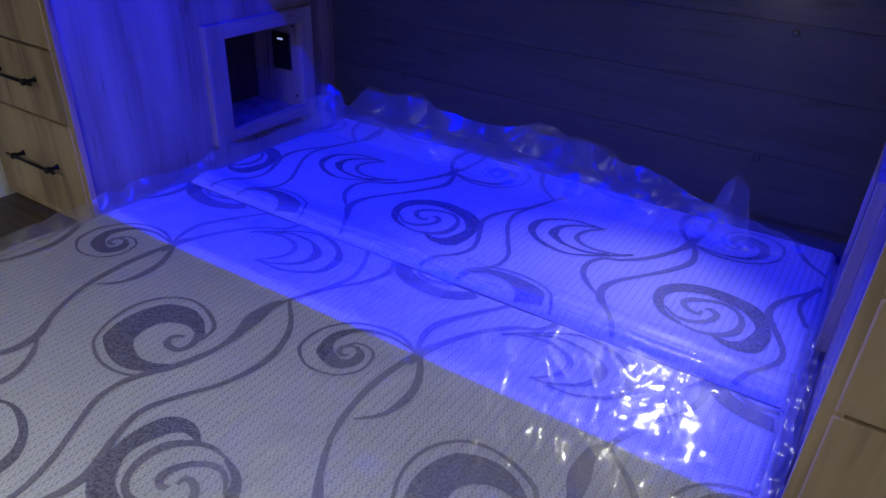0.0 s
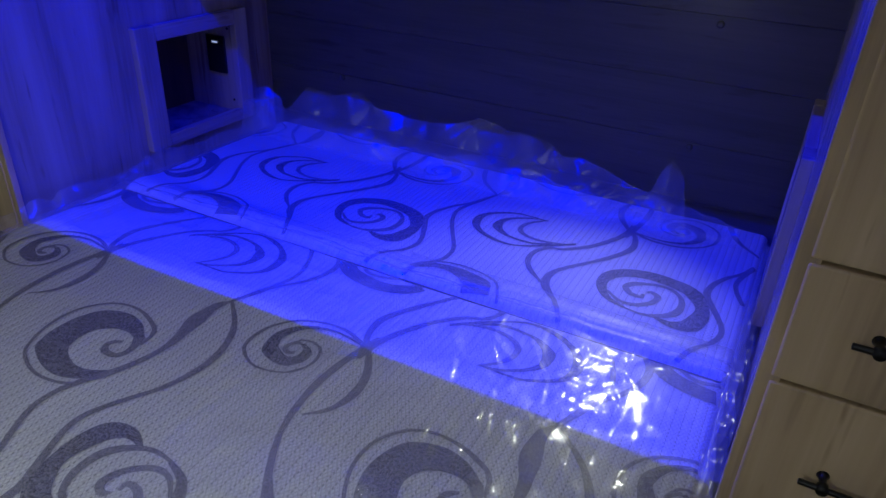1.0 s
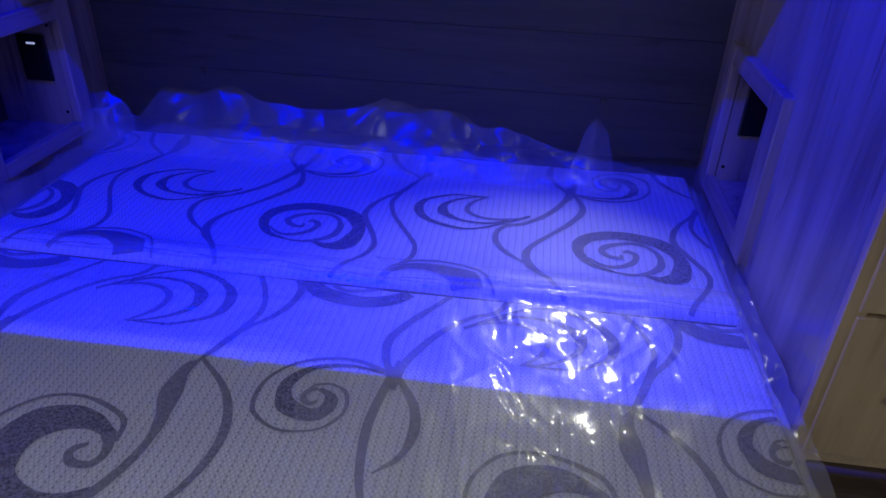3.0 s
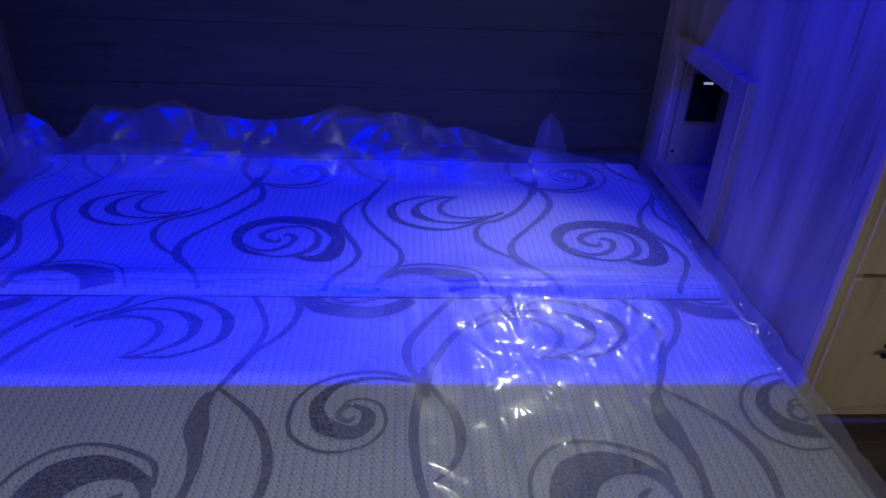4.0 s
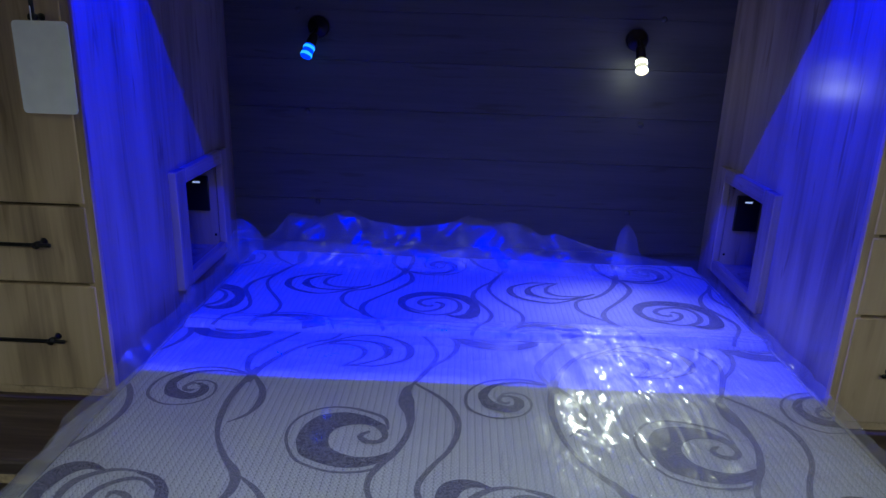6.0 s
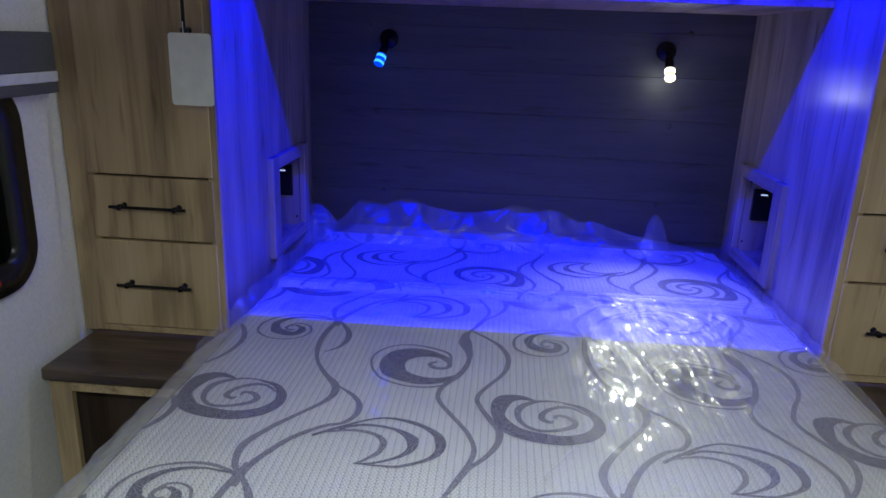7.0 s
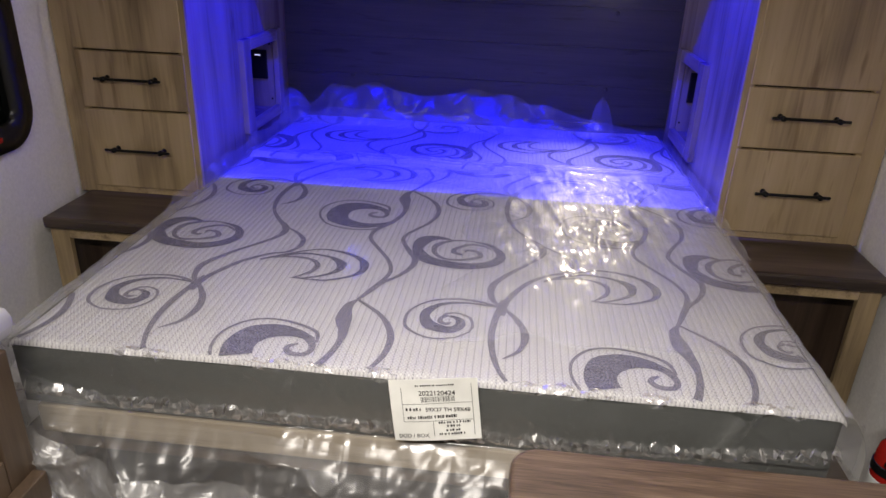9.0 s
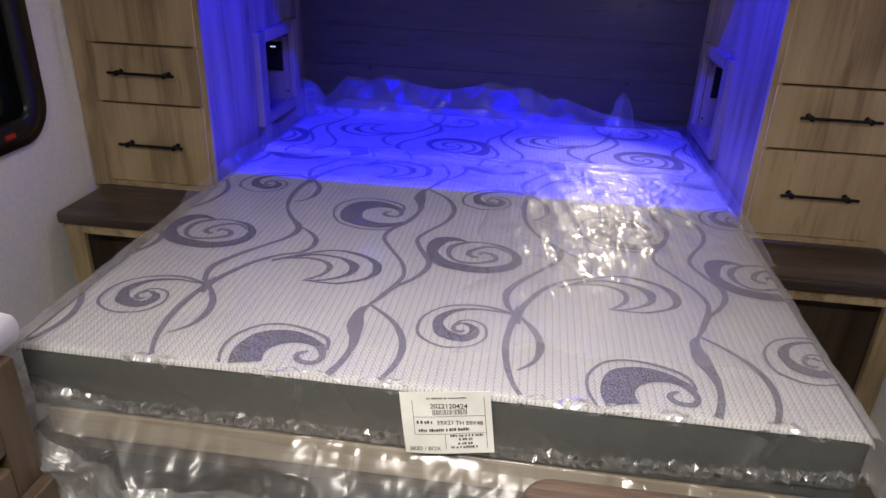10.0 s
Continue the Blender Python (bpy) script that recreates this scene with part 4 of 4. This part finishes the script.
def rounded_ring(y0, y1, z0, z1, r, inset, x0, x1):
    """A flat frame with rounded corners in the plane of the side wall."""
    bm = bmesh.new()

    def loop(k, x):
        out = []
        rr = max(0.005, r - k)
        for cy, cz, a0 in ((y1 - r, z1 - r, 0), (y0 + r, z1 - r, 90), (y0 + r, z0 + r, 180), (y1 - r, z0 + r, 270)):
            for i in range(9):
                a = radians(a0 + 90 * i / 8)
                out.append(bm.verts.new((x, cy + rr * math.cos(a), cz + rr * math.sin(a))))
        return out
    rings = [loop(0, x0), loop(0.004, x1), loop(inset - 0.006, x1), loop(inset, x0)]
    for p, q in zip(rings, rings[1:]):
        for i in range(len(p)):
            k = (i + 1) % len(p)
            bm.faces.new((p[i], p[k], q[k], q[i]))
    return bm


smooth(part("window_frame", rounded_ring(WIN[0] - 0.03, WIN[1] + 0.036, WIN[2] - 0.045, WIN[3] + 0.03, 0.11, 0.075, -WALL + 0.0005, -WALL + 0.016), FRAMEBLACK, win, "black frame with rounded corners"))
part("pane", box(-WALL - 0.03, -WALL - 0.024, WIN[0], WIN[1], WIN[2], WIN[3], 0), NIGHT, win, "dark glass pane")
part("latch", box(-WALL + 0.014, -WALL + 0.022, -1.225, -1.19, 0.818, 0.832, 0.003), RED, win, "small red latch")
val = thing("window_valance", "dark grey fabric window valance with a white stripe", "valance")
part("board", box(-WALL + 0.001, -WALL + 0.032, -1.85, -0.915, 1.275, 1.365, 0.004), GREYCLOTH, val)
part("stripe", box(-WALL + 0.001, -WALL + 0.034, -1.85, -0.914, 1.250, 1.275, 0.003), BEAM, val, "white cloth stripe")
part("lower_band", box(-WALL + 0.001, -WALL + 0.032, -1.85, -0.915, 1.224, 1.250, 0.003), GREYCLOTH, val)

# ---- counter near the foot ----
ct = thing("counter", "brown wood-look counter with a rounded corner", "counter")


def rounded_slab(x0, x1, y0, y1, z0, z1, r, edge):
    b = box(x0, x1, y0, y1, z0, z1, 0)
    bmesh.ops.bevel(b, geom=[e for e in b.edges if abs(e.verts[0].co.z - e.verts[1].co.z) > 0.005 and e.verts[0].co.x < (x0 + x1) / 2], offset=r, segments=8, affect="EDGES", profile=0.5)
    bmesh.ops.bevel(b, geom=[e for e in b.edges if abs(e.verts[0].co.z - e.verts[1].co.z) < 0.001], offset=edge, segments=3, affect="EDGES", profile=0.5)
    return b


part("top", rounded_slab(0.192, WALL - 0.002, -2.85, -2.185, 0.783, 0.815, 0.035, 0.006), COUNTER, ct)
# Unseen body, coloured dark so the hanging film mirrors little of it.
part("cabinet", box(0.23, WALL - 0.002, -2.83, -2.24, 0.0, 0.782, 0.003), DARKWOOD, ct)

# ---- washstand with a white top ----
ws = thing("washstand", "oak washstand with a rounded white moulded top", "washstand")
smooth(part("top", rounded_slab(-0.612, -1.178, -2.5, -1.94, 0.725, 0.80, 0.05, 0.03), WHITE, ws, "white moulded top"))
# Solid dark block behind the frame; its colour makes the openings look shaded.
part("cabinet", box(-1.178, -0.650, -2.48, -1.965, 0.0, 0.724, 0.003), DARKWOOD, ws)
part("stile", box(-0.649, -0.612, -2.027, -1.966, 0.0, 0.724, 0.003), DARKENED_WALNUT, ws, "walnut face frame")
for z0, z1 in ((0.690, 0.724), (0.578, 0.628), (0.0, 0.549)):
    part("rail", box(-0.649, -0.6125, -2.478, -2.0275, z0, z1, 0.003), DARKENED_WALNUT, ws, "walnut face frame")
part("drawer_front", box(-0.6115, -0.586, -2.45, -1.975, 0.20, 0.488, 0.003), DARKENED_WALNUT, ws, "walnut drawer front standing proud")

# ---- fire extinguisher on the floor ----
ex = thing("fire_extinguisher", "red fire extinguisher with black valve standing by the wall", "fire extinguisher")
m = Matrix.Translation((1.124, -1.43, 0.0)) @ Matrix.Diagonal((1, 1, 0.985, 1))
smooth(part("bottle", lathe([(0.036, 0.0), (0.044, 0.006), (0.044, 0.275), (0.041, 0.300), (0.028, 0.322), (0.016, 0.330), (0.014, 0.338)], m, 28), RED, ex, "red enamelled bottle"))
smooth(part("band", lathe([(0.0446, 0.11), (0.0448, 0.112), (0.0448, 0.215), (0.0446, 0.217)], m, 28), PAPER, ex, "white instruction band"))
smooth(part("valve", lathe([(0.017, 0.328), (0.020, 0.333), (0.019, 0.356), (0.010, 0.364)], m, 16), BLACKPLASTIC, ex))
part("lever", box(1.078, 1.142, -1.441, -1.419, 0.360, 0.371, 0.004), BLACKPLASTIC, ex, "black squeeze lever")
part("grip", box(1.082, 1.126, -1.440, -1.420, 0.338, 0.348, 0.004), BLACKPLASTIC, ex)
smooth(part("hose", rod((1.112, -1.452, 0.340), (1.084, -1.470, 0.27), 0.008), BLACKPLASTIC, ex, "short black discharge hose"))
smooth(part("pin", rod((1.10, -1.455, 0.354), (1.10, -1.405, 0.354), 0.003), WHITE, ex, "white safety pin"))
part("bracket", box(1.168, 1.1785, -1.47, -1.39, 0.05, 0.36, 0.002), BLACKPLASTIC, ex, "black wall bracket")
part("strap", lathe([(0.0452, 0.235), (0.0468, 0.236), (0.0468, 0.258), (0.0452, 0.259)], m, 28), BLACKPLASTIC, ex, "black strap")
